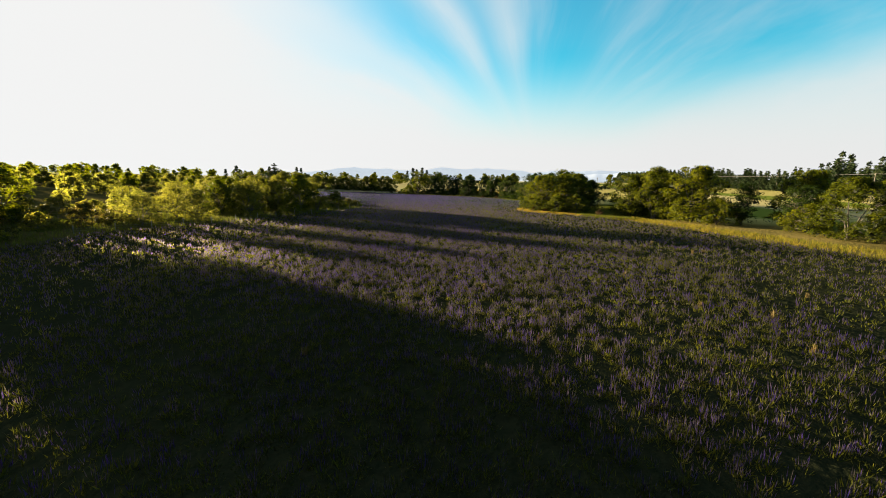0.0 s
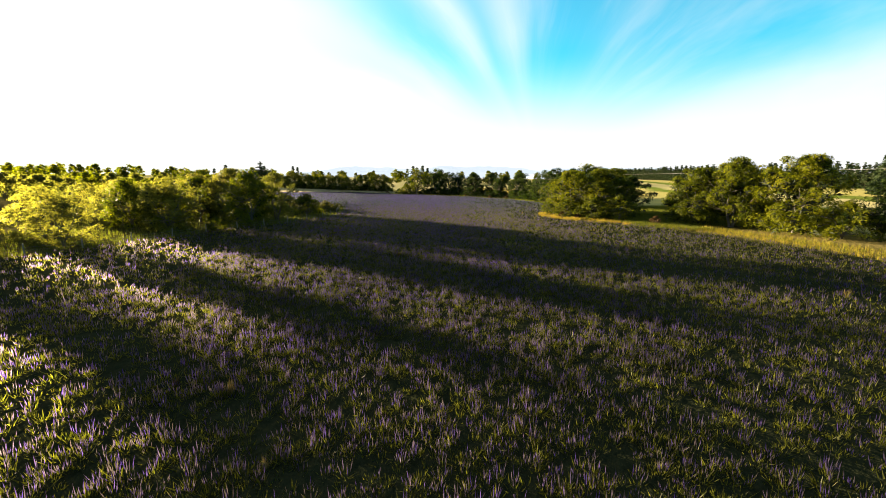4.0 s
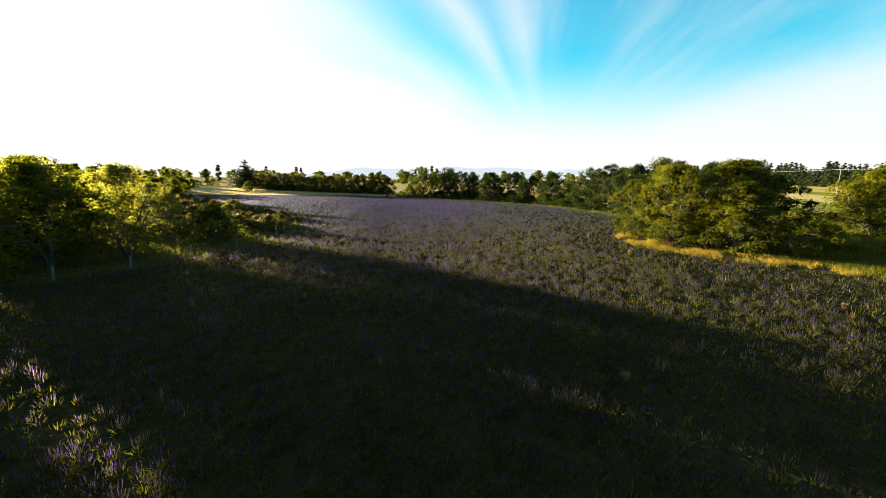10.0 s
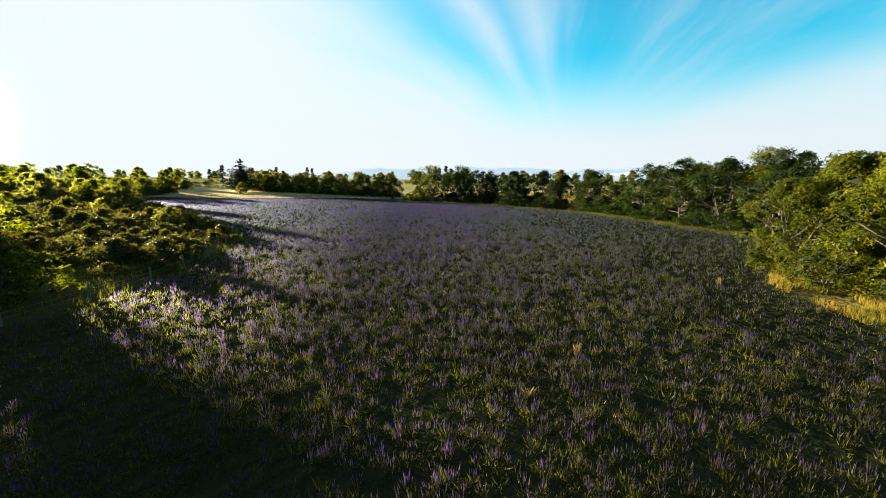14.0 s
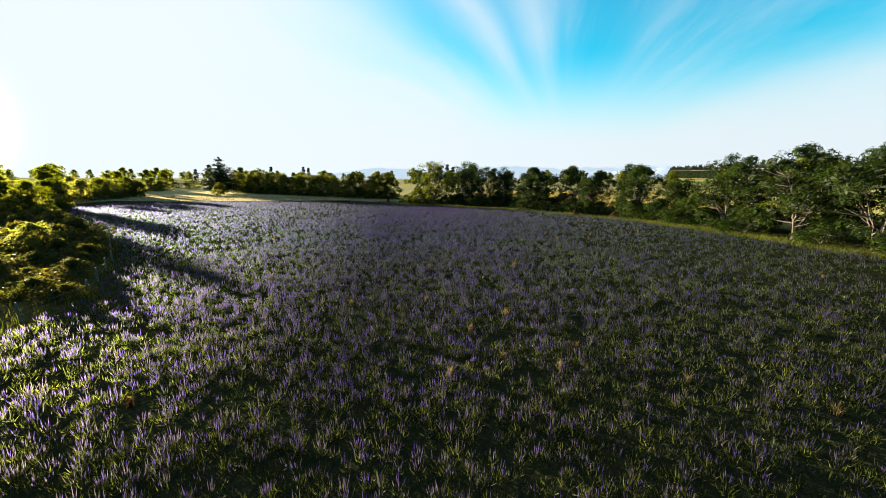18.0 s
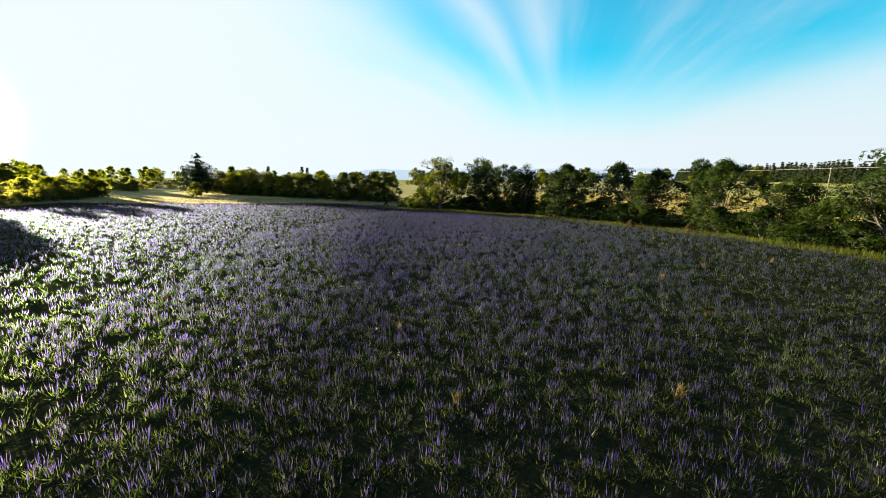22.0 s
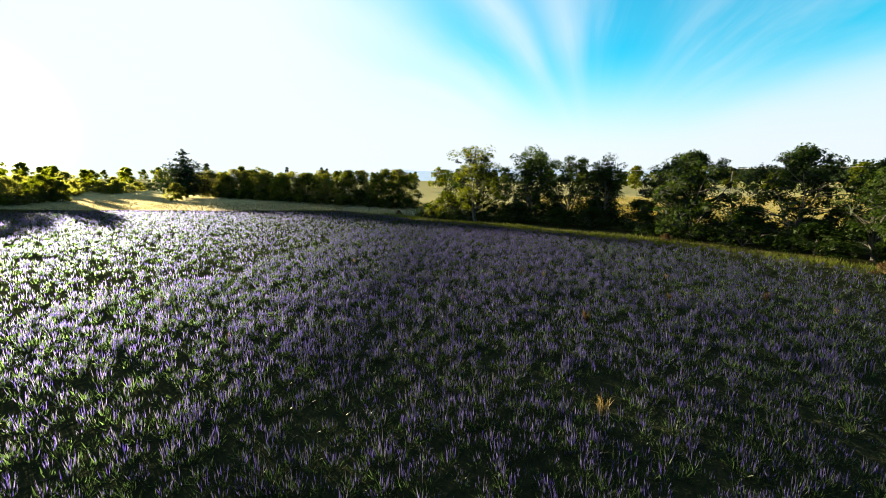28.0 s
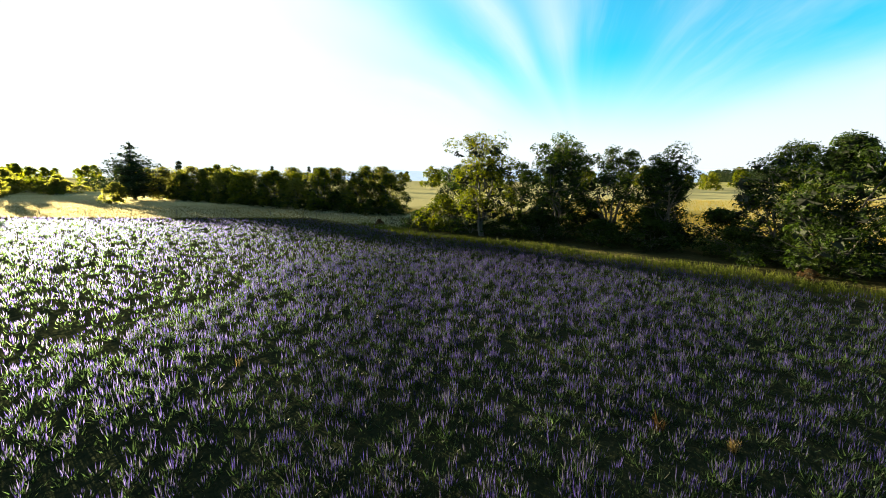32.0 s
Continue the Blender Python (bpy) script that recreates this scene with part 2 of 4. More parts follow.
def lupine_material():
    """Flower spikes: violet, lilac and whitish, in drifts, with greener unopened patches."""
    m, nt, n, ln = material("lupine_flowers")
    geo = n("ShaderNodeNewGeometry")
    t1 = n("ShaderNodeTexNoise")
    t1.inputs["Scale"].default_value, t1.inputs["Detail"].default_value = 0.10, 4
    ln(geo.outputs["Position"], t1.inputs["Vector"])
    sep = n("ShaderNodeSeparateXYZ")
    ln(geo.outputs["Position"], sep.inputs[0])
    far = n("ShaderNodeMapRange")                       # the far half of the field is in fuller bloom
    far.inputs["From Min"].default_value, far.inputs["From Max"].default_value = 95, 185
    far.inputs["To Min"].default_value, far.inputs["To Max"].default_value = -0.05, 0.16
    ln(sep.outputs[1], far.inputs["Value"])
    a, b = n("ShaderNodeMath"), n("ShaderNodeMath")
    a.operation, a.inputs[1].default_value = "MULTIPLY_ADD", 0.55
    ln(geo.outputs["Random Per Island"], a.inputs[0])
    b.operation, b.inputs[1].default_value = "MULTIPLY_ADD", 0.55
    ln(t1.outputs["Fac"], b.inputs[0])
    ln(far.outputs[0], b.inputs[2])
    ln(b.outputs[0], a.inputs[2])
    ramp = n("ShaderNodeValToRGB")
    ln(a.outputs[0], ramp.inputs[0])
    set_ramp(ramp, [(0.10, (0.033, 0.043, 0.019)), (0.28, (0.043, 0.048, 0.046)), (0.45, (0.046, 0.048, 0.074)), (0.62, (0.037, 0.034, 0.096)), (0.80, (0.028, 0.021, 0.120)), (0.97, (0.070, 0.066, 0.146))])
    out = n("ShaderNodeOutputMaterial")
    ln(tissue(n, ln, ramp.outputs[0], (1.52, 1.46, 1.48), 0.76, 0.66, 0.55, 0.15, 3.3), out.inputs[0])
    return m


LUPINE = lupine_material()
LUPINE_LEAF = leaf_material("lupine_leaves", [(0.2, (0.011, 0.019, 0.007)), (0.5, (0.022, 0.040, 0.016)), (0.8, (0.039, 0.063, 0.025)), (0.97, (0.082, 0.098, 0.042))], (1.75, 1.78, 1.55), 0.55, 0.45, patch=0.28, gloss=0.15, forward=0.66, bright=2.9)


def near_tint(m, colour):
    """Another tint towards the field's near end, full below y 100 and gone by y 160."""
    nt = m.node_tree
    n, ln = nt.nodes.new, nt.links.new
    ramp = next(q for q in nt.nodes if q.type == "VALTORGB")
    users = [l.to_socket for l in ramp.outputs[0].links]
    geo, sep, mr, mx = n("ShaderNodeNewGeometry"), n("ShaderNodeSeparateXYZ"), n("ShaderNodeMapRange"), n("ShaderNodeMix")
    ln(geo.outputs["Position"], sep.inputs[0])
    mr.inputs["From Min"].default_value, mr.inputs["From Max"].default_value = 100, 160
    mr.inputs["To Min"].default_value, mr.inputs["To Max"].default_value = 1.0, 0.0
    ln(sep.outputs[1], mr.inputs["Value"])
    mx.data_type, mx.blend_type = "RGBA", "MULTIPLY"
    ln(mr.outputs[0], mx.inputs["Factor"])
    ln(ramp.outputs[0], mx.inputs["A"])
    mx.inputs["B"].default_value = (*colour, 1)
    for s in users:
        ln(mx.outputs["Result"], s)


near_tint(LUPINE_LEAF, (2.2, 1.38, 0.40))
near_tint(LUPINE, (1.30, 1.05, 1.15))
DRY = leaf_material("dry_grass", [(0.2, (0.06, 0.082, 0.010)), (0.42, (0.15, 0.155, 0.020)), (0.60, (0.26, 0.22, 0.035)), (0.9, (0.34, 0.23, 0.06))], (1.4, 1.2, 0.8), 0.5, patch=0.55)
# pale ripe grass, its colour whitened further to paint in haze
RIPE_HAZED = leaf_material("hazed_ripe_grass", [(0.2, (0.27, 0.26, 0.18)), (0.55, (0.46, 0.44, 0.34)), (0.9, (0.60, 0.57, 0.47))], (1.3, 1.2, 0.9), 0.45, patch=0.05)
GREEN_GRASS = leaf_material("green_grass", [(0.2, (0.030, 0.042, 0.007)), (0.55, (0.080, 0.098, 0.015)), (0.9, (0.17, 0.165, 0.03))], (1.5, 1.5, 0.8), 0.4, patch=0.3)


STRAW = leaf_material("straw", [(0.2, (0.09, 0.07, 0.025)), (0.55, (0.17, 0.13, 0.055)), (0.9, (0.26, 0.21, 0.10))], (1.2, 1.1, 0.9), 0.4)
RUST = leaf_material("rust", [(0.2, (0.050, 0.022, 0.012)), (0.55, (0.062, 0.042, 0.018)), (0.9, (0.095, 0.066, 0.03))], (1.3, 1.1, 0.8), 0.4)


# ---------------------------------------------------------------- mesh helpers
def mesh_from(name, verts, faces, mat, smooth=False):
    """A mesh from arrays: verts (n, 3), faces (m, k) of one size k, or a list of such arrays."""
    me = bpy.data.meshes.new(name)
    groups = faces if isinstance(faces, list) else [faces]
    verts = np.asarray(verts, dtype=np.float32)
    loops = np.concatenate([np.asarray(f).ravel() for f in groups]).astype(np.int32)
    sizes = np.concatenate([np.full(len(f), np.asarray(f).shape[1]) for f in groups]).astype(np.int32)
    me.vertices.add(len(verts))
    me.vertices.foreach_set("co", verts.ravel())
    me.loops.add(len(loops))
    me.loops.foreach_set("vertex_index", loops)
    me.polygons.add(len(sizes))
    me.polygons.foreach_set("loop_start", np.concatenate([[0], np.cumsum(sizes)[:-1]]).astype(np.int32))
    if smooth:
        me.polygons.foreach_set("use_smooth", np.ones(len(sizes), dtype=bool))
    me.update(calc_edges=True)
    me.materials.append(mat)
    return me


def under(name, me, parent, label=""):
    ob = new(name, me)
    ob.parent = parent
    return tagged(ob, label)


def tubes(runs, sides=4):
    """Tapered tubes along runs of (points, radii): verts and quads."""
    V, F, base = [], [], 0
    ring = np.linspace(0, 2 * math.pi, sides, endpoint=False)
    for pts, radii in runs:
        pts = np.asarray(pts, float)
        d = np.gradient(pts, axis=0)
        d /= np.linalg.norm(d, axis=1)[:, None] + 1e-9
        side = np.cross(d, [0.31, 0.95, 0.05])
        side /= np.linalg.norm(side, axis=1)[:, None] + 1e-9
        up = np.cross(d, side)
        for p, s, q, r in zip(pts, side, up, radii):
            V.append(p + r * (np.cos(ring)[:, None] * s + np.sin(ring)[:, None] * q))
        k = len(pts)
        for i in range(k - 1):
            a = base + i * sides + np.arange(sides)
            b = base + i * sides + (np.arange(sides) + 1) % sides
            F.append(np.stack([a, b, b + sides, a + sides], 1))
        base += k * sides
    return np.concatenate(V), np.concatenate(F)


def leaf_cards(rng, centres, facing, size, aspect=0.30):
    """Sprigs of three pointed leaves each: verts and triangles."""
    k = len(centres)
    nrm = facing + rng.normal(0, 0.45, (k, 3))
    nrm /= np.linalg.norm(nrm, axis=1)[:, None] + 1e-9
    u = np.cross(nrm, rng.normal(0, 1, (k, 3)))
    u /= np.linalg.norm(u, axis=1)[:, None] + 1e-9
    v = np.cross(nrm, u)
    s = (size * rng.uniform(0.6, 1.35, k))[:, None]
    V = []
    for turn in (-0.75, 0.0, 0.75):
        turn = turn + rng.normal(0, 0.2, (k, 1))
        d = u * np.cos(turn) + v * np.sin(turn)
        e = np.cross(nrm, d) + nrm * rng.normal(0, 0.35, (k, 1))
        long = s * rng.uniform(0.75, 1.15, (k, 1))
        foot = centres - u * s * 0.35 + d * long * 0.22
        V += [foot - e * long * aspect * 0.5, foot + e * long * aspect * 0.5, foot + d * long * 0.85 - nrm * long * rng.uniform(-0.1, 0.25, (k, 1))]
    V = np.stack(V, 1).reshape(-1, 3)
    i = np.arange(k)[:, None] * 9
    return V, np.concatenate([i + [[0, 1, 2]], i + [[3, 4, 5]], i + [[6, 7, 8]]], 0)


# ---------------------------------------------------------------- lie of the land
def land(x, y):
    """Flat under the field, rising very gently beyond it."""
    x, y = np.asarray(x, float) / PLAN, np.asarray(y, float) / PLAN
    d = np.sqrt(np.maximum(0, y - 155) ** 2 + np.maximum(0, x - 45) ** 2 + np.maximum(0, -x - 60) ** 2)
    return 21.0 * (1 - np.exp(-d / 480))


FIELD = np.array([(-36, -30), (-29, 15), (-28.5, 34), (-23, 42), (-19, 52), (-14.5, 59), (-12, 66), (-11.5, 72), (-13.5, 84), (-18.5, 91), (-30, 104), (-50, 121), (-74, 146),
                  (-76, 158), (-58, 161), (-40, 162), (-22, 164), (-12, 156), (-8.5, 151.5), (3, 142.5), (9.4, 136.6), (15.5, 131), (21, 122.5), (25, 115), (27.5, 105), (29, 95), (30.5, 88),
                  (25, 80), (18.2, 72), (17.2, 67), (19, 63), (23, 58), (27.5, 52), (29.5, 42), (30.5, 30), (32.5, 15), (36, -30)], float) * PLAN


def inside(poly, x, y):
    ok = np.zeros(len(x), bool)
    for (ax, ay), (bx, by) in zip(poly, np.roll(poly, -1, 0)):
        hit = (ay > y) != (by > y)
        ok ^= hit & (x < (bx - ax) * (y - ay) / (by - ay + 1e-12) + ax)
    return ok


def edge_distance(poly, x, y):
    best = np.full(len(x), 1e9)
    p = np.stack([x, y], 1)
    for a, b in zip(poly, np.roll(poly, -1, 0)):
        ab = b - a
        s = np.clip(((p - a) @ ab) / (ab @ ab), 0, 1)
        best = np.minimum(best, np.linalg.norm(p - a - s[:, None] * ab, axis=1))
    return best


def ground_material():
    m, nt, n, ln = material("ground_cover")
    geo, att = n("ShaderNodeNewGeometry"), n("ShaderNodeAttribute")
    att.attribute_name = "dry"
    t1, t2 = n("ShaderNodeTexNoise"), n("ShaderNodeTexNoise")
    t1.inputs["Scale"].default_value, t1.inputs["Detail"].default_value = 0.06, 6
    t2.inputs["Scale"].default_value, t2.inputs["Detail"].default_value = 2.2, 5
    ln(geo.outputs["Position"], t1.inputs["Vector"]), ln(geo.outputs["Position"], t2.inputs["Vector"])
    wild, soil, dry, pad = (n("ShaderNodeValToRGB") for _ in range(4))
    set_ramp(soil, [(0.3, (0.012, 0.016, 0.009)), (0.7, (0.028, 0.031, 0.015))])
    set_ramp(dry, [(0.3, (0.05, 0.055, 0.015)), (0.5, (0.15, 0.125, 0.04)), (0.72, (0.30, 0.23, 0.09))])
    straw, lush, mown = (0.38, 0.34, 0.16), (0.13, 0.17, 0.03), (0.36, 0.32, 0.11)      # strips side by side, along the shelter belt
    set_ramp(pad, [(0.0, straw), (0.26, straw), (0.31, mown), (0.44, mown), (0.46, lush), (0.50, lush), (0.52, straw), (0.62, straw), (0.64, lush), (0.70, lush), (0.72, mown), (0.93, mown), (0.96, lush)])
    across, wave, lane = n("ShaderNodeVectorMath"), n("ShaderNodeMath"), n("ShaderNodeMath")
    across.operation, across.inputs[1].default_value = "DOT_PRODUCT", (0.931 / 240, -0.364 / 240, 0)
    ln(geo.outputs["Position"], across.inputs[0])
    wave.operation, wave.inputs[1].default_value = "MULTIPLY_ADD", 0.10
    ln(t1.outputs["Fac"], wave.inputs[0]), ln(across.outputs["Value"], wave.inputs[2])
    lane.operation, lane.inputs[1].default_value = "ADD", 0.175
    grain = n("ShaderNodeMath")
    grain.operation, grain.inputs[1].default_value = "MULTIPLY_ADD", 0.05
    ln(t2.outputs["Fac"], grain.inputs[0]), ln(wave.outputs[0], grain.inputs[2])
    ln(grain.outputs[0], lane.inputs[0])
    mixn = n("ShaderNodeMath")
    mixn.operation, mixn.inputs[1].default_value = "MULTIPLY_ADD", 0.5
    h = n("ShaderNodeMath")
    h.operation, h.inputs[1].default_value = "MULTIPLY", 0.5
    ln(t1.outputs["Fac"], h.inputs[0]), ln(t2.outputs["Fac"], mixn.inputs[0]), ln(h.outputs[0], mixn.inputs[2])
    ln(mixn.outputs[0], soil.inputs[0]), ln(mixn.outputs[0], dry.inputs[0])
    ln(lane.outputs[0], pad.inputs[0])
    m1, m2 = n("ShaderNodeMix"), n("ShaderNodeMix")
    m1.data_type = m2.data_type = "RGBA"
    # low dry values also carry the shade painted beside the trees
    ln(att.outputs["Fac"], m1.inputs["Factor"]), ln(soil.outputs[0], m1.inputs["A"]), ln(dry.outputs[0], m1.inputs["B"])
    has = n("ShaderNodeAttribute")
    has.attribute_name = "paddock_share"
    ln(has.outputs["Fac"], m2.inputs["Factor"]), ln(m1.outputs["Result"], m2.inputs["A"]), ln(pad.outputs[0], m2.inputs["B"])
    bsdf, out, bp = n("ShaderNodeBsdfPrincipled"), n("ShaderNodeOutputMaterial"), n("ShaderNodeBump")
    bsdf.inputs["Roughness"].default_value = 0.95
    bsdf.inputs["Specular IOR Level"].default_value = 0.0
    bp.inputs["Strength"].default_value, bp.inputs["Distance"].default_value = 0.9, 0.35
    ln(t2.outputs["Fac"], bp.inputs["Height"]), ln(bp.outputs[0], bsdf.inputs["Normal"])
    ln(m2.outputs["Result"], bsdf.inputs["Base Color"]), ln(bsdf.outputs[0], out.inputs[0])
    return m


def build_ground():
    def steps(lo, hi, fine, far):
        mid = np.arange(lo, hi + fine, fine)
        out = np.geomspace(fine, far, 40).cumsum()
        out = out[out < far]
        return np.concatenate([(mid[0] - out)[::-1], mid, mid[-1] + out])
    xs, ys = steps(-180, 150, 2.5, 6000), steps(-60, 370, 2.5, 6000)
    X, Y = np.meshgrid(xs, ys)
    x, y = X.ravel(), Y.ravel()
    rng = np.random.default_rng(5)
    z = land(x, y) + 0.04 * np.sin(x * 0.37 + 1.3 * np.sin(y * 0.21)) * np.cos(y * 0.29)
    k, j = len(xs), len(ys)
    i = (np.arange(j - 1)[:, None] * k + np.arange(k - 1)).ravel()
    me = mesh_from("ground", np.stack([x, y, z], 1), np.stack([i, i + 1, i + k + 1, i + k], 1), ground_material(), True)
    infield = inside(FIELD, x, y)
    d = edge_distance(FIELD, x, y)
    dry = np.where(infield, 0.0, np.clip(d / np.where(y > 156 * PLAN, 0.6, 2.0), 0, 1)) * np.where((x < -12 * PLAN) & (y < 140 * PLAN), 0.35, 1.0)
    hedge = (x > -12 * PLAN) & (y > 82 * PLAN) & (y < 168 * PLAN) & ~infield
    dry *= np.where(hedge & (d > 4.0) & (d < 15.0), 0.12, 1.0)     # darker band under the hedgerow: tree shade painted as soil colour
    # shadow beside the clump, painted by dropping towards the soil colour
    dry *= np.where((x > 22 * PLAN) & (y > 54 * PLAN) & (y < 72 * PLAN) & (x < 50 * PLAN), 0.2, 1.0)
    # paddocks beyond the trees
    reach = np.clip(np.minimum((d - 22) / 12, np.maximum.reduce([x - 52, y - 281, -206 - x]) / 12) + 0.25 * np.sin(x * 0.31 + y * 0.17) * np.sin(y * 0.23), 0, 1)
    share = np.where(infield, 0.0, reach)
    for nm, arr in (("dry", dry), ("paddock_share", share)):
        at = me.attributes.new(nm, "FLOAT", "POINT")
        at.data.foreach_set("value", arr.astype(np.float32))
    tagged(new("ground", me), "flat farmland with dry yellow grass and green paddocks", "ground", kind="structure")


build_ground()


def build_hills():
    """Long low ranges on the skyline."""
    for nm, dist, base, amp, seed in (("hills_far", 4600, 150, 110, 3.0), ("hills_near", 3600, 70, 95, 9.0)):
        V, F = [], []
        az = np.radians(np.linspace(-24, 70, 200))
        for a in az:
            h = base + amp * noise.fractal((math.degrees(a) * 0.055 + seed, seed, 0), 0.9, 2.1, 5) 
            h *= (0.55 + 0.45 * math.cos(a * 1.2)) * min(1.0, 0.1 + (math.degrees(a) + 24) / 14)
            s, c = math.sin(a), math.cos(a)
            V += [(s * dist, c * dist, -20), (s * (dist + 60), c * (dist + 60), max(h * 0.55, 8)), (s * (dist + 200), c * (dist + 200), max(h, 12))]
        for i in range(len(az) - 1):
            for r in range(2):
                p = i * 3 + r
                F.append((p, p + 3, p + 4, p + 1))
        tagged(new(nm, mesh_from(nm, V, np.array(F), HILL, True)), "blue hills on the skyline, haze painted into colour and glow", "hills", kind="structure")


build_hills()


# ---------------------------------------------------------------- trees
OWN = {}


def tree_meshes(name, seed, height, spread, blobs, leaves, mat, stems=3, low=0.06, card=0.5, belly=0.42, clump=0.15, fill=0.35, core=0.40, shell=0.0, full=0.92):
    """Trunk and crown of a broad, many-stemmed tree that stands at the origin."""
    rng = np.random.default_rng(seed)
    runs = []
    for s in range(stems):
        ang = 2 * math.pi * s / stems + rng.uniform(-0.5, 0.5)
        lean = rng.uniform(0.12, 0.36) * spread
        top = height * rng.uniform(0.55, 0.8)
        t = np.linspace(0, 1, 9)
        wob = rng.normal(0, 0.012 * height, (9, 2)).cumsum(0)
        wob[0] = 0
        bend = lean * t ** 1.4
        pts = np.stack([np.cos(ang) * bend + wob[:, 0], np.sin(ang) * bend + wob[:, 1], -0.15 + top * t], 1)
        pts[0, :2] = np.array([math.cos(ang), math.sin(ang)]) * 0.02 * height
        runs.append((pts, 0.030 * height * (1 - 0.85 * t) / max(1, stems ** 0.5) + 0.012))
        for k in range(6):
            i = rng.integers(2, 8)
            a2 = ang + rng.normal(0, 1.1)
            reach = spread * rng.uniform(0.16, 0.36)
            e = np.linspace(0, 1, 4)
            climb = height * rng.uniform(0.02, 0.20)
            limb = pts[i] + np.stack([np.cos(a2) * reach * e, np.sin(a2) * reach * e, climb * e ** 1.3], 1)
            runs.append((limb, 0.010 * height * (1 - 0.8 * e) * (1 - 0.08 * i) + 0.006))
    tv, tf = tubes(runs)
    trunk = mesh_from(name + "_trunk", tv, tf, BARK, True)
    # an uneven outline: lobes that differ round the crown
    lobes = [(rng.integers(2, 6), rng.uniform(0, 6.28), rng.uniform(0.05, 0.16)) for _ in range(3)]
    C, N, cores = [], [], []
    for b in range(blobs):
        h = low + (1 - low) * rng.uniform(0, 1) ** 0.9
        a = rng.uniform(0, 2 * math.pi)
        wide = math.sqrt(max(0.03, 1 - ((h - belly) / (0.60 if h > belly else 0.8)) ** 2))
        wide *= 1 + sum(m * math.sin(k * a + p + 3 * h) for k, p, m in lobes)
        rad = spread * 0.5 * wide * rng.uniform(fill * min(1.0, max(0.0, 1.05 - h) * 2.2), full)
        r = np.array([1, 1, 0.8]) * spread * clump * rng.uniform(0.6, 1.25)
        c = np.array([math.cos(a) * rad, math.sin(a) * rad, h * (height - r[2] * 0.5)])
        cores.append((c if shell else c * [0.80, 0.80, 0.93], r))
        k = int(leaves / blobs * rng.uniform(0.6, 1.4))
        d = rng.normal(0, 1, (k, 3))
        d[:, 2] = np.where(rng.uniform(0, 1, k) < 0.55, np.abs(d[:, 2]), d[:, 2])
        d /= np.linalg.norm(d, axis=1)[:, None]
        pts = c + d * r * (rng.uniform(shell, 1.12, k) if shell else rng.uniform(0.5, 1.2, k) ** 0.7)[:, None]
        keep = pts[:, 2] > 0.1
        C.append(pts[keep]), N.append((d + [0, 0, 0.35])[keep])
    V, F = leaf_cards(rng, np.concatenate(C), np.concatenate(N), card)
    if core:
        # near-black triangles inside every clump, painting in the crown's inner shade
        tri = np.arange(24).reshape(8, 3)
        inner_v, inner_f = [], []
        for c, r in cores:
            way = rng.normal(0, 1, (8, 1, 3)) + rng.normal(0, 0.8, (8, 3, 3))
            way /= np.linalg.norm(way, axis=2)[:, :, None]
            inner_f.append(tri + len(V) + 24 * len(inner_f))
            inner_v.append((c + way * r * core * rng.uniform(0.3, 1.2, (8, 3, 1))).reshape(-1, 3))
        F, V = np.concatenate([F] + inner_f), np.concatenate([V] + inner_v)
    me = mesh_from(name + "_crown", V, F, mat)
    me.materials.append(CROWN_SHADE)
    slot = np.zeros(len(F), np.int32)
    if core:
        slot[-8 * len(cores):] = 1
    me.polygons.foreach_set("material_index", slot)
    return trunk, me


TREES = {}


def make_kind(key, **kw):
    TREES[key], OWN[key] = tree_meshes(key, **kw), kw["height"]


make_kind("round_a", seed=11, height=10.5, spread=11.0, blobs=74, leaves=3100, mat=LEAF, card=0.54, clump=0.135, fill=0.45, low=0.02)
make_kind("round_b", seed=12, height=11.0, spread=9.6, blobs=66, leaves=2810, mat=LEAF, card=0.54, clump=0.140, fill=0.45, low=0.02)
make_kind("round_c", seed=13, height=9.5, spread=12.0, blobs=80, leaves=3310, mat=LEAF, stems=4, belly=0.38, card=0.54, clump=0.125, fill=0.45, low=0.02)
make_kind("pale_a", seed=14, height=9.5, spread=10.4, blobs=84, leaves=4420, mat=LEAF_PALE, stems=4, card=0.36, clump=0.115, fill=0.4, full=0.95, low=0.03, shell=0.65, core=0.28)
make_kind("tall_a", seed=15, height=14.0, spread=8.0, blobs=59, leaves=4800, mat=LEAF_DEEP_SHADE, stems=4, low=0.17, belly=0.5, card=0.34, clump=0.160, core=0.8)
make_kind("tall_b", seed=16, height=14.0, spread=9.4, blobs=74, leaves=5600, mat=LEAF, stems=4, low=0.17, belly=0.6, card=0.36, clump=0.150, core=0.8)
make_kind("thin_a", seed=17, height=11.0, spread=8.4, blobs=49, leaves=4350, mat=LEAF_DEEP_SHADE, stems=5, low=0.17, belly=0.5, card=0.34, clump=0.130, core=0.8)
make_kind("thin_b", seed=27, height=11.0, spread=7.4, blobs=44, leaves=3900, mat=LEAF_DEEP_SHADE, stems=4, low=0.17, belly=0.5, card=0.34, clump=0.130, core=0.8)
make_kind("fine_a", seed=51, height=10.5, spread=11.0, blobs=125, leaves=10600, mat=LEAF, stems=4, card=0.32, clump=0.098, fill=0.55, full=0.96, low=0.02, shell=0.72, core=0.8)
make_kind("fine_b", seed=52, height=11.0, spread=9.8, blobs=112, leaves=9700, mat=LEAF, stems=4, card=0.32, clump=0.104, fill=0.55, full=0.96, low=0.03, shell=0.72, core=0.8)
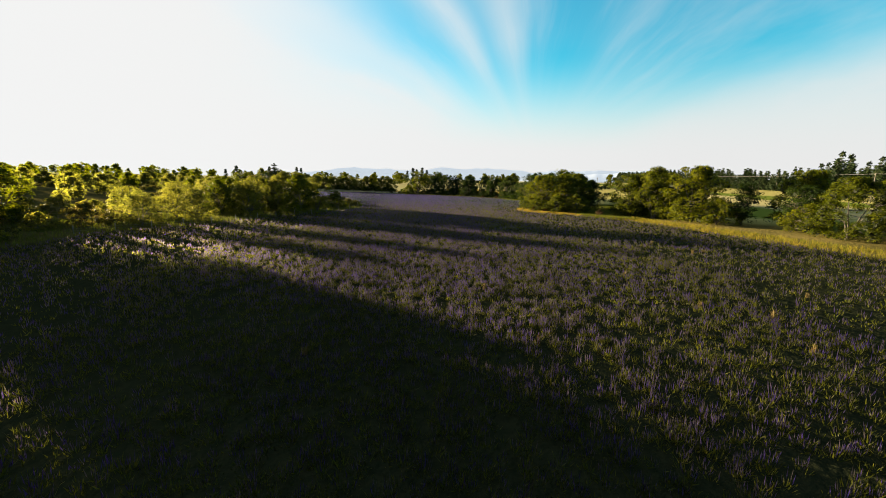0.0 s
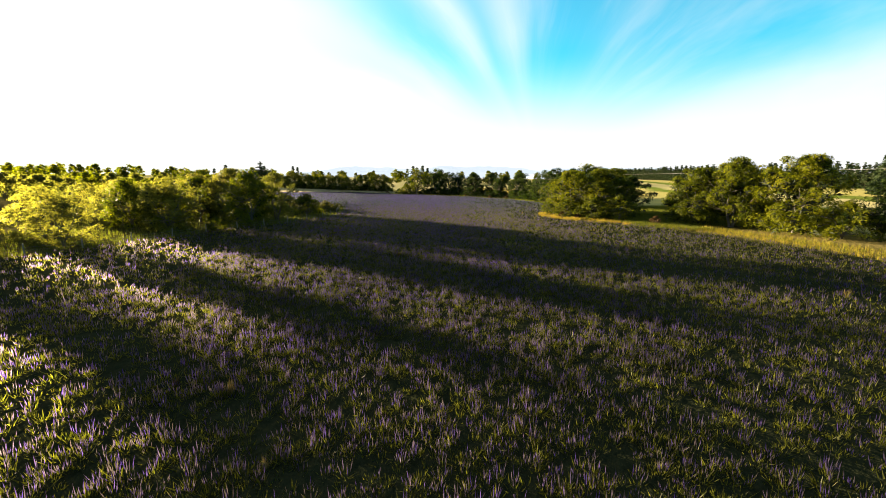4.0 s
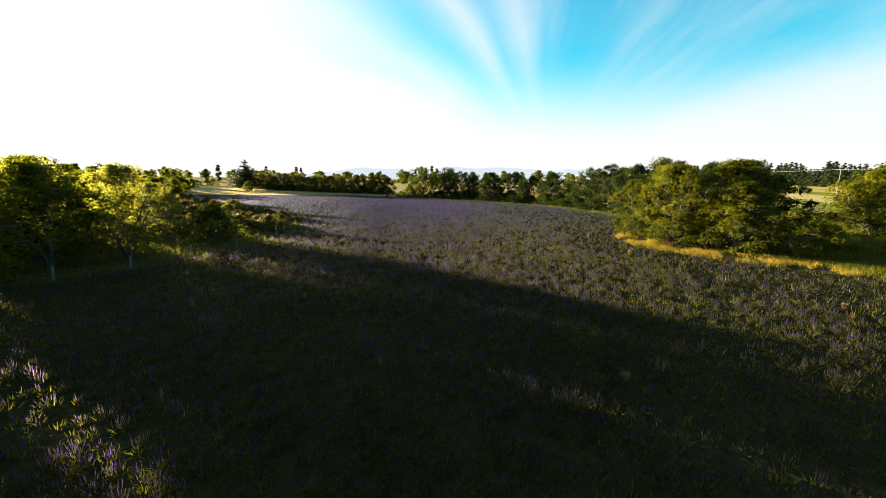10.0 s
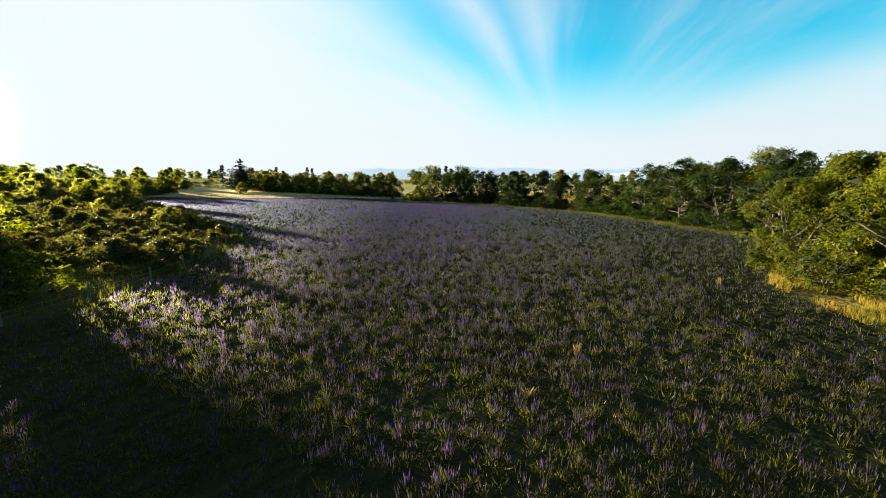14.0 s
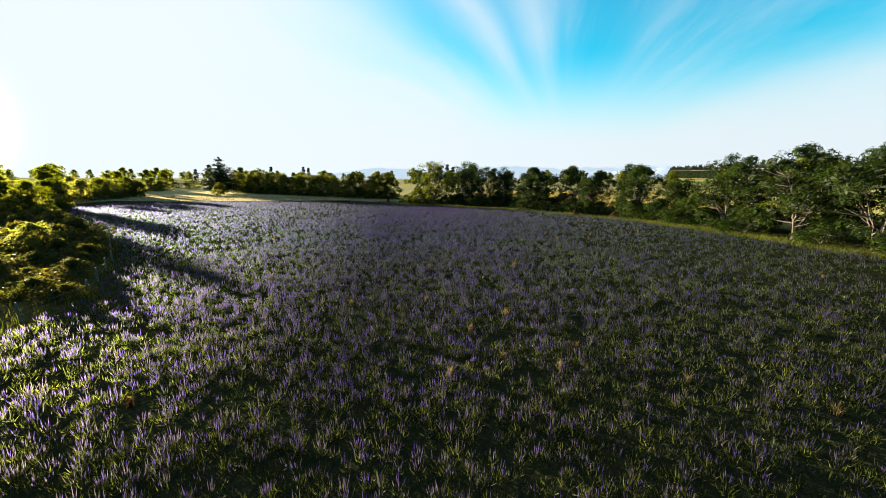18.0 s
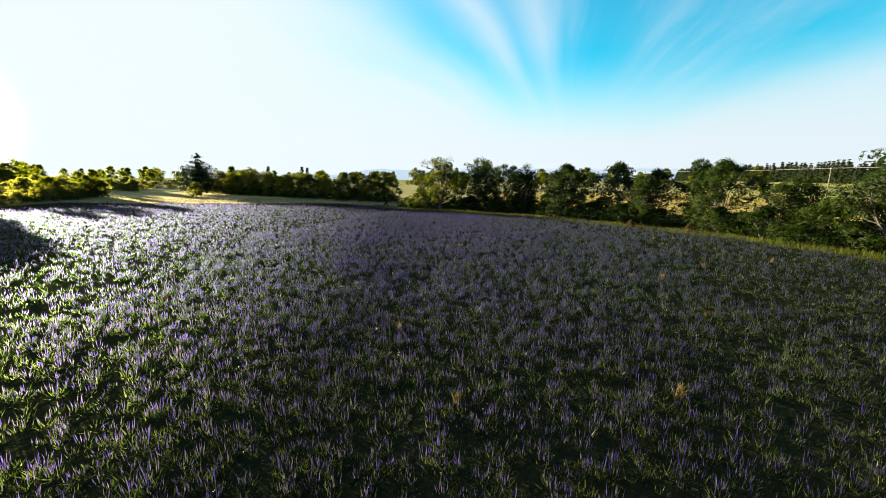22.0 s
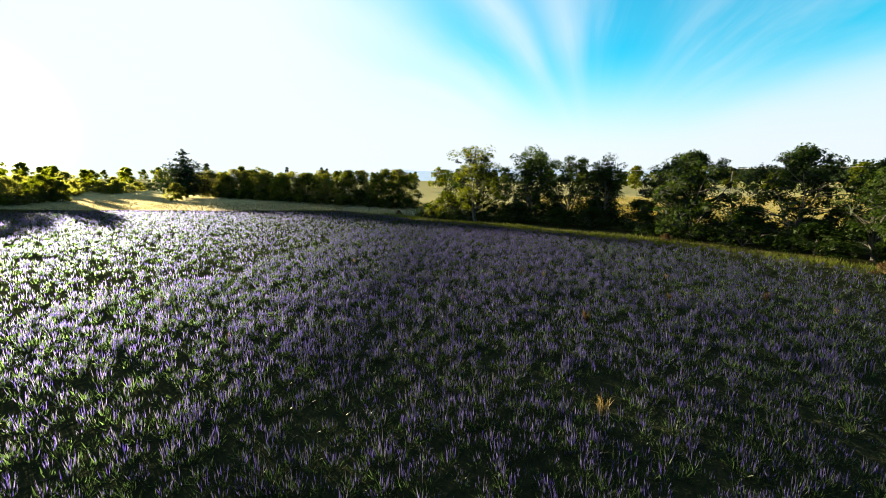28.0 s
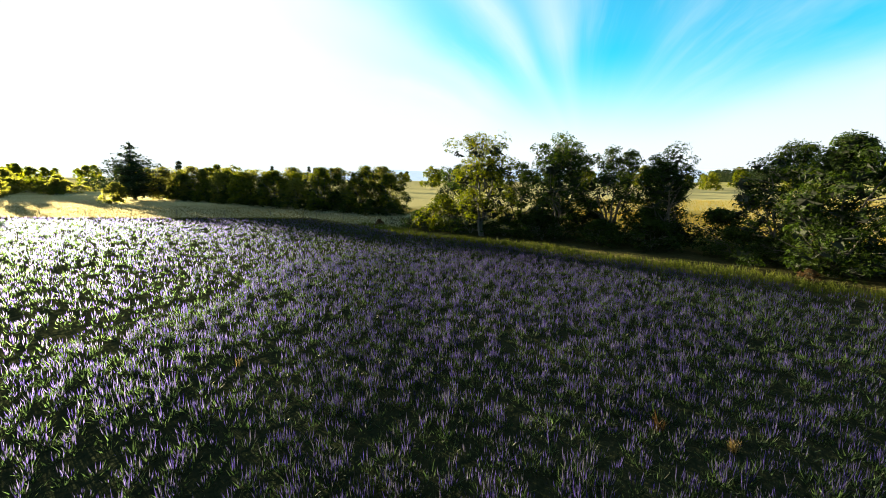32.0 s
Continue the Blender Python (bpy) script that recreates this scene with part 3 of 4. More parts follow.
make_kind("fine_bush", seed=53, height=4.6, spread=7.4, blobs=70, leaves=3400, mat=LEAF, stems=4, card=0.27, clump=0.10, fill=0.5, full=0.96, low=0.03, belly=0.3, shell=0.7, core=0.8)
make_kind("pale_b", seed=34, height=10.0, spread=9.4, blobs=80, leaves=4080, mat=LEAF_PALE, stems=4, card=0.36, clump=0.115, fill=0.4, full=0.95, low=0.03, shell=0.65, core=0.28)
make_kind("deep_a", seed=35, height=10.8, spread=10.4, blobs=95, leaves=6600, mat=LEAF_DEEP_SHADE, stems=5, card=0.31, clump=0.105, fill=0.45, full=0.97, low=0.16, shell=0.7, belly=0.38, core=0.8)
make_kind("deep_b", seed=36, height=11.5, spread=9.0, blobs=84, leaves=6000, mat=LEAF_DEEP_SHADE, stems=5, card=0.31, clump=0.11, fill=0.4, full=0.97, low=0.16, belly=0.42, shell=0.7, core=0.8)
make_kind("dense_a", seed=38, height=11.5, spread=11.5, blobs=150, leaves=10500, mat=LEAF_DEEP_SHADE, stems=5, card=0.31, clump=0.098, fill=0.25, full=0.97, low=0.03, shell=0.6, belly=0.42, core=0.85)
# raised crown, added to block long rays and let a low streak through
make_kind("high_a", seed=39, height=11.0, spread=8.5, blobs=60, leaves=4200, mat=LEAF, stems=4, card=0.36, clump=0.13, fill=0.2, low=0.55, belly=0.75, core=0.8)
make_kind("deep_bush", seed=37, height=4.6, spread=7.6, blobs=56, leaves=1500, mat=LEAF_DEEP_SHADE, stems=4, low=0.03, card=0.42, belly=0.3, clump=0.12)
make_kind("bush_a", seed=18, height=5.0, spread=8.0, blobs=64, leaves=1150, mat=LEAF, stems=4, low=0.03, card=0.50, belly=0.3, clump=0.12)
make_kind("bush_b", seed=19, height=4.2, spread=7.0, blobs=56, leaves=940, mat=LEAF_PALE, stems=3, low=0.03, card=0.50, belly=0.3, clump=0.12)
make_kind("scrub_a", seed=20, height=2.4, spread=7.4, blobs=60, leaves=680, mat=SCRUB, stems=2, low=0.03, card=0.46, belly=0.2, clump=0.10)
make_kind("scrub_b", seed=21, height=1.7, spread=6.0, blobs=50, leaves=520, mat=SCRUB, stems=2, low=0.03, card=0.43, belly=0.2, clump=0.10)
make_kind("rust_bush", seed=44, height=1.7, spread=2.6, blobs=26, leaves=900, mat=RUST, stems=3, low=0.05, card=0.22, belly=0.35, clump=0.13, core=0.5)
make_kind("mid_a", seed=28, height=10.0, spread=11.0, blobs=60, leaves=900, mat=LEAF, stems=2, card=1.15, clump=0.13)
make_kind("mid_b", seed=29, height=9.0, spread=10.0, blobs=60, leaves=850, mat=LEAF_PALE, stems=2, card=1.15, clump=0.13)
make_kind("far_a", seed=22, height=13.0, spread=14.0, blobs=44, leaves=520, mat=LEAF, stems=1, card=2.10, clump=0.16)
make_kind("far_b", seed=23, height=14.0, spread=11.0, blobs=38, leaves=460, mat=LEAF, stems=1, card=2.10, clump=0.16)
make_kind("poplar", seed=24, height=28.0, spread=7.0, blobs=60, leaves=900, mat=NEEDLE, stems=1, low=0.08, card=1.90, belly=0.45, clump=0.2)

placer = random.Random(41)


def plant(key, x, y, height=None, name="tree", label="", category="tree", group="", wide=1.0, turn=None):
    trunk, crown = TREES[key]
    s = PLAN * (height or OWN[key] / PLAN) / OWN[key]
    x, y = x * PLAN, y * PLAN
    ob = new(name)
    ob.matrix_world = Matrix.LocRotScale((x, y, float(land(x, y)) - 0.05), Euler((0, 0, turn if turn is not None else placer.uniform(0, 6.28))), (s * wide, s * wide, s))
    under("trunk", trunk, ob, "pale grey bark, several stems")
    under("crown", crown, ob)
    return tagged(ob, label, category, group)


ROUND = "broad bushy tree with yellow-green leaves in low sun"
HEDGE = "dark leafy hedgerow tree with several pale stems"
# trees at the field's right edge, from the near end on
for key, x, y, h in (("fine_a", 47, 30, 6.4), ("fine_a", 41, 33, 6.0), ("fine_b", 52, 36, 7.2), ("thin_a", 43, 40, 5.2), ("fine_a", 48, 44, 7.0), ("thin_a", 40.5, 45, 5.4), ("fine_a", 37.5, 50, 7.6), ("fine_b", 35, 55, 7.6),
                     ("tall_b", 41, 54, 6.8), ("fine_a", 33.5, 59, 6.6), ("fine_a", 40, 61, 7.2), ("fine_bush", 38, 46, 3.4), ("fine_bush", 42, 38, 3.2), ("pale_a", 38, 24, 5.5), ("fine_b", 44, 22, 6.4)):
    plant(key, x, y, h, label=ROUND, group="trees along the right edge")
# the clump that juts into the field
for key, x, y, h in (("fine_a", 22.5, 70, 6.4), ("fine_b", 26, 68.5, 6.7), ("fine_a", 25, 75, 6.6), ("fine_a", 29.5, 72, 6.9), ("dense_a", 31, 78, 7.0), ("fine_a", 22, 75, 5.2), ("dense_a", 33, 72.5, 5.8), ("fine_bush", 20.4, 71.5, 2.6), ("fine_bush", 20.6, 67.0, 2.4), ("fine_bush", 23, 63.8, 2.8), ("fine_bush", 26, 62.5, 3.2), ("fine_b", 25, 66, 5.0)):
    plant(key, x, y, h, label="dense dark clump tree with lit yellow-green top", group="clump in the field")
for key, x, y, h in (("round_c", 44, 73, 6.2), ("round_a", 46, 74, 6.6), ("round_b", 47, 68, 6.4), ("round_a", 52, 77, 6.4), ("round_b", 60, 80, 6.4)):
    plant(key, x, y, h, label=ROUND, group="trees behind the clump")
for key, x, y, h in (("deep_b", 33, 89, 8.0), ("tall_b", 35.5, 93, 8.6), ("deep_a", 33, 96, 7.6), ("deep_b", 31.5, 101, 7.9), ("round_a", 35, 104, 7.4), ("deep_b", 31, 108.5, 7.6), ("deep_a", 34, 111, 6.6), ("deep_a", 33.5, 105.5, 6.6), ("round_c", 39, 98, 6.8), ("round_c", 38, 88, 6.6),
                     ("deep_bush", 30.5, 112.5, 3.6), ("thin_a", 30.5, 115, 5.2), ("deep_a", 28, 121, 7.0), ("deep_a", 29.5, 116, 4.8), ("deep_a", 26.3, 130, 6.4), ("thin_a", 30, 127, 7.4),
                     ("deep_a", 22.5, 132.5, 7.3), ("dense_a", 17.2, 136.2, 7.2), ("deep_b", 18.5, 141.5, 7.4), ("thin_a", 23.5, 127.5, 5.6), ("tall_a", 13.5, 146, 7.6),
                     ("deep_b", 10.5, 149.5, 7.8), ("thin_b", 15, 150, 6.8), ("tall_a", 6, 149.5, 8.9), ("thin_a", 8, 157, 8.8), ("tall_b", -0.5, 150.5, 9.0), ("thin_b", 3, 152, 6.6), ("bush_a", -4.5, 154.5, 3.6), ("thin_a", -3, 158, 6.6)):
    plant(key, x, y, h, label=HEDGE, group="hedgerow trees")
for x, y, h in ((-7, 155.5, 2.2), (-1.5, 152.5, 2.6), (1.5, 150.5, 2.0), (4.5, 148.5, 2.6), (8.5, 146.2, 2.3), (11.5, 144, 2.6), (15.5, 141.2, 2.3), (16.5, 138, 2.4), (19.5, 133, 2.6), (21.8, 129.5, 2.6), (25, 126.5, 2.2), (28.5, 118.5, 2.4), (27.5, 124.5, 2.6), (28.3, 116, 3.2), (30, 113, 3.4), (27.2, 120, 2.8), (29.8, 110, 2.4), (30.5, 105, 2.8), (31.5, 98.5, 2.4), (31.8, 93, 2.4),
                (10, 152, 2.6), (5, 154, 2.8), (14, 148.5, 2.8), (20, 140, 3.0), (25, 134, 2.4), (12.5, 147, 3.4), (17, 145, 3.4), (22.5, 137, 3.2), (7, 151, 3.0)):
    plant("deep_bush", x, y, h * 0.88, name="bush", wide=1.3, label="dark low bush under the hedgerow", category="bush", group="hedgerow bushes")
for x, y, h in ((24.2, 119.5, 0.9), (27.6, 121.6, 1.2), (14.6, 134.6, 0.7), (20.2, 123.4, 0.8), (19.9, 66.6, 0.8), (21.4, 64.9, 0.9), (27.8, 57.5, 1.0), (-11.4, 157.2, 0.8)):
    plant("rust_bush", x, y, h, name="bush", label="low rust-brown seeding shrub in the grass margin", category="bush", group="rusty shrubs")
# across the far end: a thick hedge of trees, with bushes along its foot
far = random.Random(61)
for i in range(30):
    q = i / 29
    x, y = -12.5 - 52 * q, 170.5 + 26.5 * q + 2.8 * math.sin(i * 1.9)
    tall = 5.6 + 0.9 * math.sin(i * 1.35) + far.uniform(-1.0, 1.0)
    plant(("fine_a", "pale_b", "fine_b", "pale_a", "round_a", "pale_b")[i % 6], x, y, tall, label="leafy green tree in the far hedge", group="far hedge trees", wide=0.95)
for i in range(17):
    q = i / 16
    plant("deep_bush", -12 - 50 * q, 167.5 + 26 * q + far.uniform(-0.6, 0.6), far.uniform(1.6, 3.0), name="bush", label="dark bush at the foot of the far hedge", category="bush", group="far hedge bushes", wide=1.2)
plant("pale_a", -64.5, 194.5, 6.6, label="sunlit pale green tree beside the conifer", group="far hedge trees", wide=1.2)
# left of the field
# those left of x -42 stand out of view, added to cast field shadows
for key, x, y, h in (("round_c", -33, 26, 4.4), ("pale_b", -38, 31, 5.0), ("pale_b", -41, 25, 5.2), ("pale_a", -29, 39, 3.5), ("pale_a", -33, 43, 3.8), ("round_c", -44, 40.6, 5.8), ("pale_a", -26, 43.3, 3.7), ("pale_a", -30, 46.3, 4.2),
                     ("pale_a", -23.5, 51.5, 4.9), ("round_b", -19, 58.5, 5.8), ("pale_b", -17.3, 61.6, 5.6), ("fine_a", -27, 69, 5.0), ("high_a", -34, 76.5, 6.2), ("fine_bush", -19, 55, 1.8), ("fine_bush", -19.5, 51.8, 1.3), ("pale_b", -24.5, 63.3, 5.2), ("pale_a", -31, 56, 4.6), ("pale_a", -29, 66, 4.8), ("pale_a", -38, 61, 4.3), ("round_b", -37, 70, 4.4), ("bush_a", -15.5, 68, 3.0), ("pale_b", -28, 65, 5.4), ("pale_b", -22, 61, 6.0), ("round_b", -28, 53, 4.8), ("fine_b", -25.5, 60.2, 5.0), ("pale_b", -21.6, 65.2, 3.4), ("pale_b", -34, 60, 4.6), ("round_c", -25, 53.3, 4.2), ("pale_b", -20.5, 69.7, 4.0), ("pale_b", -23.6, 73.2, 4.5), ("round_c", -30, 79, 4.6), ("round_b", -46, 40, 6.2), ("pale_b", -43, 36, 6.2), ("pale_b", -48, 33, 6.8), ("round_a", -45, 28, 6.6), ("pale_b", -50, 25, 6.8), ("pale_b", -44, 20, 6.4), ("round_c", -48, 14, 6.6), ("round_b", -43, 8, 6.4), ("pale_b", -47, 2, 6.4), ("dense_a", -44.5, 33, 7.2), ("dense_a", -50, 32, 7.0), ("pale_a", -33, 62.2, 4.4)):
    plant(key, x, y, h, label="sunlit yellow-green bushy tree by the field", group="left bank trees")
for key, x, y, h in (("fine_b", -47, 113.1, 4.9), ("pale_a", -57, 122, 4.0), ("fine_a", -62.5, 131, 5.0), ("fine_b", -67, 136, 5.2), ("pale_b", -74.5, 141, 4.6), ("fine_a", -82, 162, 4.9), ("pale_a", -84.5, 167, 5.0), ("fine_b", -83.5, 172, 5.2), ("fine_a", -87, 176.5, 4.8), ("pale_b", -90, 170, 4.8)):
    plant(key, x, y, h, label="yellow-green bushy tree at the end of the scrubby bank", group="bank end trees")


# ---------------------------------------------------------------- lupines
def field_points(rng, density, keep):
    lo, hi = FIELD.min(0), FIELD.max(0)
    k = int((hi - lo).prod() * density)
    x, y = rng.uniform(lo[0], hi[0], k), rng.uniform(lo[1], hi[1], k)
    ok = keep(x, y)
    x, y = x[ok], y[ok]
    ok = inside(FIELD, x, y)
    return x[ok], y[ok]


def lupine_mesh(rng, x, y, spikes, leaves, leaf_size, height, thick=1.0):
    """Clumps of lupines: slender flower spikes, each of three wings of florets, on a tuft of fingered leaves."""
    k = len(x)
    ang0 = rng.uniform(0, 2 * math.pi, k)
    vigour = 0.55 + 0.85 * rng.uniform(0, 1, k) ** 1.4
    SV, SF, LV, LF = [], [], [], []
    base = 0
    bloom = rng.uniform(0, 1, k) < np.interp(y, [60, 105, 150, 190], [0.62, 0.50, 0.62, 0.74])          # the rest is leaf only
    for s in range(spikes):
        some = (rng.uniform(0, 1, k) < (0.95 if s < 3 else 0.7)) & bloom
        m = some.sum()
        a = ang0[some] + s * 2.4 + rng.normal(0, 0.4, m)
        off = rng.uniform(0.02, 0.17, m)
        tall = height * vigour[some] * rng.uniform(0.72, 1.25, m)
        bx, by = x[some] + np.cos(a) * off, y[some] + np.sin(a) * off
        lean = rng.uniform(0.0, 0.09, m)
        tx, ty = bx + np.cos(a) * lean, by + np.sin(a) * lean
        low, rad = tall * rng.uniform(0.30, 0.5, m), rng.uniform(0.009, 0.017, m) * thick
        foot, tip = np.stack([bx, by, low], 1), np.stack([tx, ty, tall], 1)
        at = foot + (tip - foot) * 0.3
        wings = [at + np.stack([rad * np.cos(a + q), rad * np.sin(a + q), rad * 0], 1) for q in (0.0, 2.09, 4.19)]
        SV.append(np.stack([foot, tip] + wings, 1).reshape(-1, 3))
        i0 = base + np.arange(m)[:, None] * 5
        SF += [i0 + [[0, 2, 1]], i0 + [[0, 3, 1]], i0 + [[0, 4, 1]]]
        base += m * 5
    for s in range(leaves):
        a = ang0 + s * 2.4 + rng.normal(0, 0.5, k)
        up = s % 3 != 2                                  # two in three stand up round the stems, the third spreads low
        r = rng.uniform(0.02, 0.20 if up else 0.30, k)
        fx, fy = x + np.cos(a) * r, y + np.sin(a) * r
        h = leaf_size * vigour * (rng.uniform(0.8, 1.7, k) if up else rng.uniform(0.4, 0.9, k))
        w = (0.012 if up else 0.020) * rng.uniform(0.7, 1.6, k) * thick
        out = h * (rng.uniform(0.05, 0.45, k) if up else rng.uniform(0.5, 1.3, k))
        turn = rng.uniform(0, 6.28, k)
        p0 = np.stack([fx - np.sin(turn) * w, fy + np.cos(turn) * w, h * (0.3 if up else 0.15)], 1)
        p1 = np.stack([fx + np.sin(turn) * w, fy - np.cos(turn) * w, h * (0.38 if up else 0.25)], 1)
        p2 = np.stack([fx + np.cos(a) * out, fy + np.sin(a) * out, h], 1)
        LV.append(np.stack([p0, p1, p2], 1).reshape(-1, 3))
        LF.append((np.arange(k) + s * k)[:, None] * 3 + [[0, 1, 2]])
    return (np.concatenate(SV), np.concatenate(SF)), (np.concatenate(LV), np.concatenate(LF))


def build_lupines():
    def aside(x, y):
        return np.abs(x) + np.maximum(0, y - 215) + np.maximum(0, -y) * 6 + 2.5 * np.sin(y * 0.13) + 1.5 * np.sin(y * 0.36 + 1)

    for label, seed, dens, keep, args in (
            ("lupines in lilac and violet bloom over green leaves", 71, 11.0, lambda x, y: aside(x, y) < 11, (8, 15, 0.21, 0.46, 0.95)),
            ("lupines in violet bloom over grey-green leaves", 73, 7.5, lambda x, y: (aside(x, y) >= 11) & (aside(x, y) < 23), (6, 11, 0.22, 0.46, 1.15)),
            ("distant lupines in violet bloom along the field's sides", 72, 3.3, lambda x, y: aside(x, y) >= 23, (4, 5, 0.24, 0.47, 1.7))):
        rng = np.random.default_rng(seed)
        x, y = field_points(rng, dens, keep)
        # gaps and thick drifts
        thick = np.array([noise.noise((p * 0.30, q * 0.30, 0)) + 0.5 * noise.noise((p * 0.9, q * 0.9, 3)) for p, q in zip(x, y)])
        thick += 0.20 * np.sin(x * 4.1 + 0.7 * np.sin(y * 0.045)) * (0.6 + 0.4 * np.sin(y * 0.11 + x * 0.3))      # sown in rows
        ok = rng.uniform(-0.8, 0.45, len(x)) < thick + 0.36
        x, y = x[ok], y[ok]
        (sv, sf), (lv, lf) = lupine_mesh(rng, x, y, *args)
        top = tagged(new("lupine_field"), label, "lupines", kind="stuff")
        under("flower_spikes", mesh_from("flower_spikes", sv, sf, LUPINE), top, "lilac and violet flower spikes")
        under("foliage", mesh_from("foliage", lv, lf, LUPINE_LEAF), top, "fingered green leaves")


build_lupines()


# ---------------------------------------------------------------- grass margins
def build_grass(label, seed, count, box, keep, mat, tall, blades=4):
    rng = np.random.default_rng(seed)
    x, y = rng.uniform(box[0], box[2], count) * PLAN, rng.uniform(box[1], box[3], count) * PLAN
    ok = ~inside(FIELD, x, y)
    x, y = x[ok], y[ok]
    d = edge_distance(FIELD, x, y) / PLAN
    ok = keep(x / PLAN, y / PLAN, d) & (rng.uniform(0, 1, len(x)) < 0.9)
    x, y = x[ok], y[ok]
    k, V, F = len(x), [], []
    z = land(x, y)
    for b in range(blades):
        a = rng.uniform(0, 6.28, k)
        h, w = tall * rng.uniform(0.5, 1.3, k), 0.022 * rng.uniform(0.6, 1.4, k) * tall / 0.5
        r = rng.uniform(0, 0.2, k)
        bx, by = x + np.cos(a * 2.7) * r, y + np.sin(a * 2.7) * r
        ca, sa = np.cos(a), np.sin(a)
        p0, p1 = np.stack([bx - sa * w, by + ca * w, z - 0.02], 1), np.stack([bx + sa * w, by - ca * w, z - 0.02], 1)
        lean = h * rng.uniform(0.1, 0.5, k)
        tip = np.stack([bx + ca * lean, by + sa * lean, z + h], 1)
        i0 = (np.arange(k) + b * k)[:, None] * 3
        V.append(np.stack([p0, p1, tip], 1).reshape(-1, 3)), F.append(i0 + [[0, 1, 2]])
    tagged(new("grass_margin", mesh_from("grass_margin", np.concatenate(V), np.concatenate(F), mat)), label, "grass", kind="stuff")


build_grass("tall yellow-green grass along the trees", 81, 90000, (8, 5, 50, 140), lambda x, y, d: (d < 5.0) & (y < 55 + 2 * np.sin(x)), DRY, 0.5)
build_grass("bright green grass in the gap beside the clump", 87, 26000, (20, 52, 48, 66), lambda x, y, d: (d < 3.5) & (x > 24.5) & (y < 65 + np.sin(x * 1.3)), GREEN_GRASS, 0.5)
build_grass("tall golden grass round the tree clump", 82, 90000, (14, 57, 50, 92), lambda x, y, d: ((y > 62) | (x < 25)) & (d < 2.8 + 1.4 * np.sin(x * 0.9 + y * 0.6)) & (y < 90) & (np.sin(x * 1.7 + y * 0.6) + np.sin(y * 1.3 - x * 0.9) + 0.6 * np.sin(x * 3.1 - y * 2.7) > -0.5), DRY, 0.45)
build_grass("rough green grass in the open ground behind the clump", 88, 60000, (26, 56, 72, 90), lambda x, y, d: (d > 2) & (d < 26), GREEN_GRASS, 0.5, 3)
build_grass("bright green grass strip below the hedgerow", 83, 110000, (-14, 84, 36, 160), lambda x, y, d: d < 2.1 + 0.5 * np.sin(y * 0.7) + 0.4 * np.sin(y * 0.23 + 1), GREEN_GRASS, 0.55)
build_grass("pale dry grass behind the wire fence, whitened for haze", 84, 90000, (-100, 156, -9, 205), lambda x, y, d: (d > 0.1) & (y < 164 - 0.5 * x), RIPE_HAZED, 0.32, 3)
build_grass("yellow-green dry grass in the paddocks beyond the trees", 86, 80000, (14, 40, 120, 205), lambda x, y, d: (d > 7) & (y > 165 - x) & (0.931 * x - 0.364 * y < 6), DRY, 0.6, 3)
build_grass("rough grass on the scrubby bank", 85, 60000, (-60, 10, -8, 125), lambda x, y, d: d < 16, GREEN_GRASS, 0.5, 3)

# ---------------------------------------------------------------- scrub and distance
SCRUBBY = "low spreading brown-green scrub bush"
spots = random.Random(7)


def scatter(count, box, gap, keys, low, high, near_field, label, group, name="bush", category="bush", wide=1.0):
    made, tries = [], 0
    while len(made) < count and tries < count * 40:
        tries += 1
        x, y = spots.uniform(box[0], box[2]), spots.uniform(box[1], box[3])
        px, py = np.array([x * PLAN]), np.array([y * PLAN])
        if inside(FIELD, px, py)[0] or edge_distance(FIELD, px, py)[0] / PLAN < near_field:
            continue
        if any((x - q) ** 2 + (y - r) ** 2 < gap * gap for q, r in made):
            continue
        made.append((x, y))
        plant(spots.choice(keys), x, y, spots.uniform(low, high), name=name, label=label, category=category, group=group, wide=wide)


scatter(62, (-52, 69, -13, 126), 2.9, ("scrub_a", "scrub_b", "scrub_a"), 0.9, 1.9, 2.2, SCRUBBY, "scrub on the left bank")
scatter(34, (-26, 72, -12, 102), 1.9, ("scrub_b", "scrub_a", "scrub_b"), 0.6, 1.2, 0.7, SCRUBBY, "scrub at the field's edge")
scatter(16, (-60, 92, -26, 138), 4.5, ("scrub_a", "bush_b"), 1.6, 2.6, 3.2, "low leafy bush on the bank", "bushes on the left bank")
scatter(20, (-62, 20, -32, 66), 4.5, ("bush_b", "scrub_a"), 1.3, 2.4, 4.0, "low leafy bush on the bank", "bushes on the left bank")
scatter(90, (-128, 126, -78, 172), 3.4, ("scrub_a", "bush_b", "scrub_a"), 1.0, 1.8, 3.0, "low hazy scrub bush beyond the field corner", "corner scrub", wide=1.4)
scatter(70, (-165, 150, -100, 235), 5.0, ("bush_b", "mid_b", "bush_a"), 2.2, 3.4, 12.0, "hazy pale green bush beyond the field corner", "corner bushes", wide=1.6)
scatter(62, (-150, 40, -54, 215), 8.0, ("mid_a", "mid_b", "mid_b"), 3.4, 5.6, 6.0, "hazy yellow-green tree beyond the scrub", "trees beyond the scrub", "tree", "tree")
scatter(70, (-380, 90, -130, 460), 13.0, ("far_a", "far_b"), 6.0, 9.0, 20.0, "distant hazy tree on the plain", "distant trees", "tree", "tree")
scatter(60, (-150, 225, 140, 520), 16.0, ("far_a", "far_b"), 6.0, 9.0, 20.0, "distant dark tree on the plain", "distant trees", "tree", "tree")
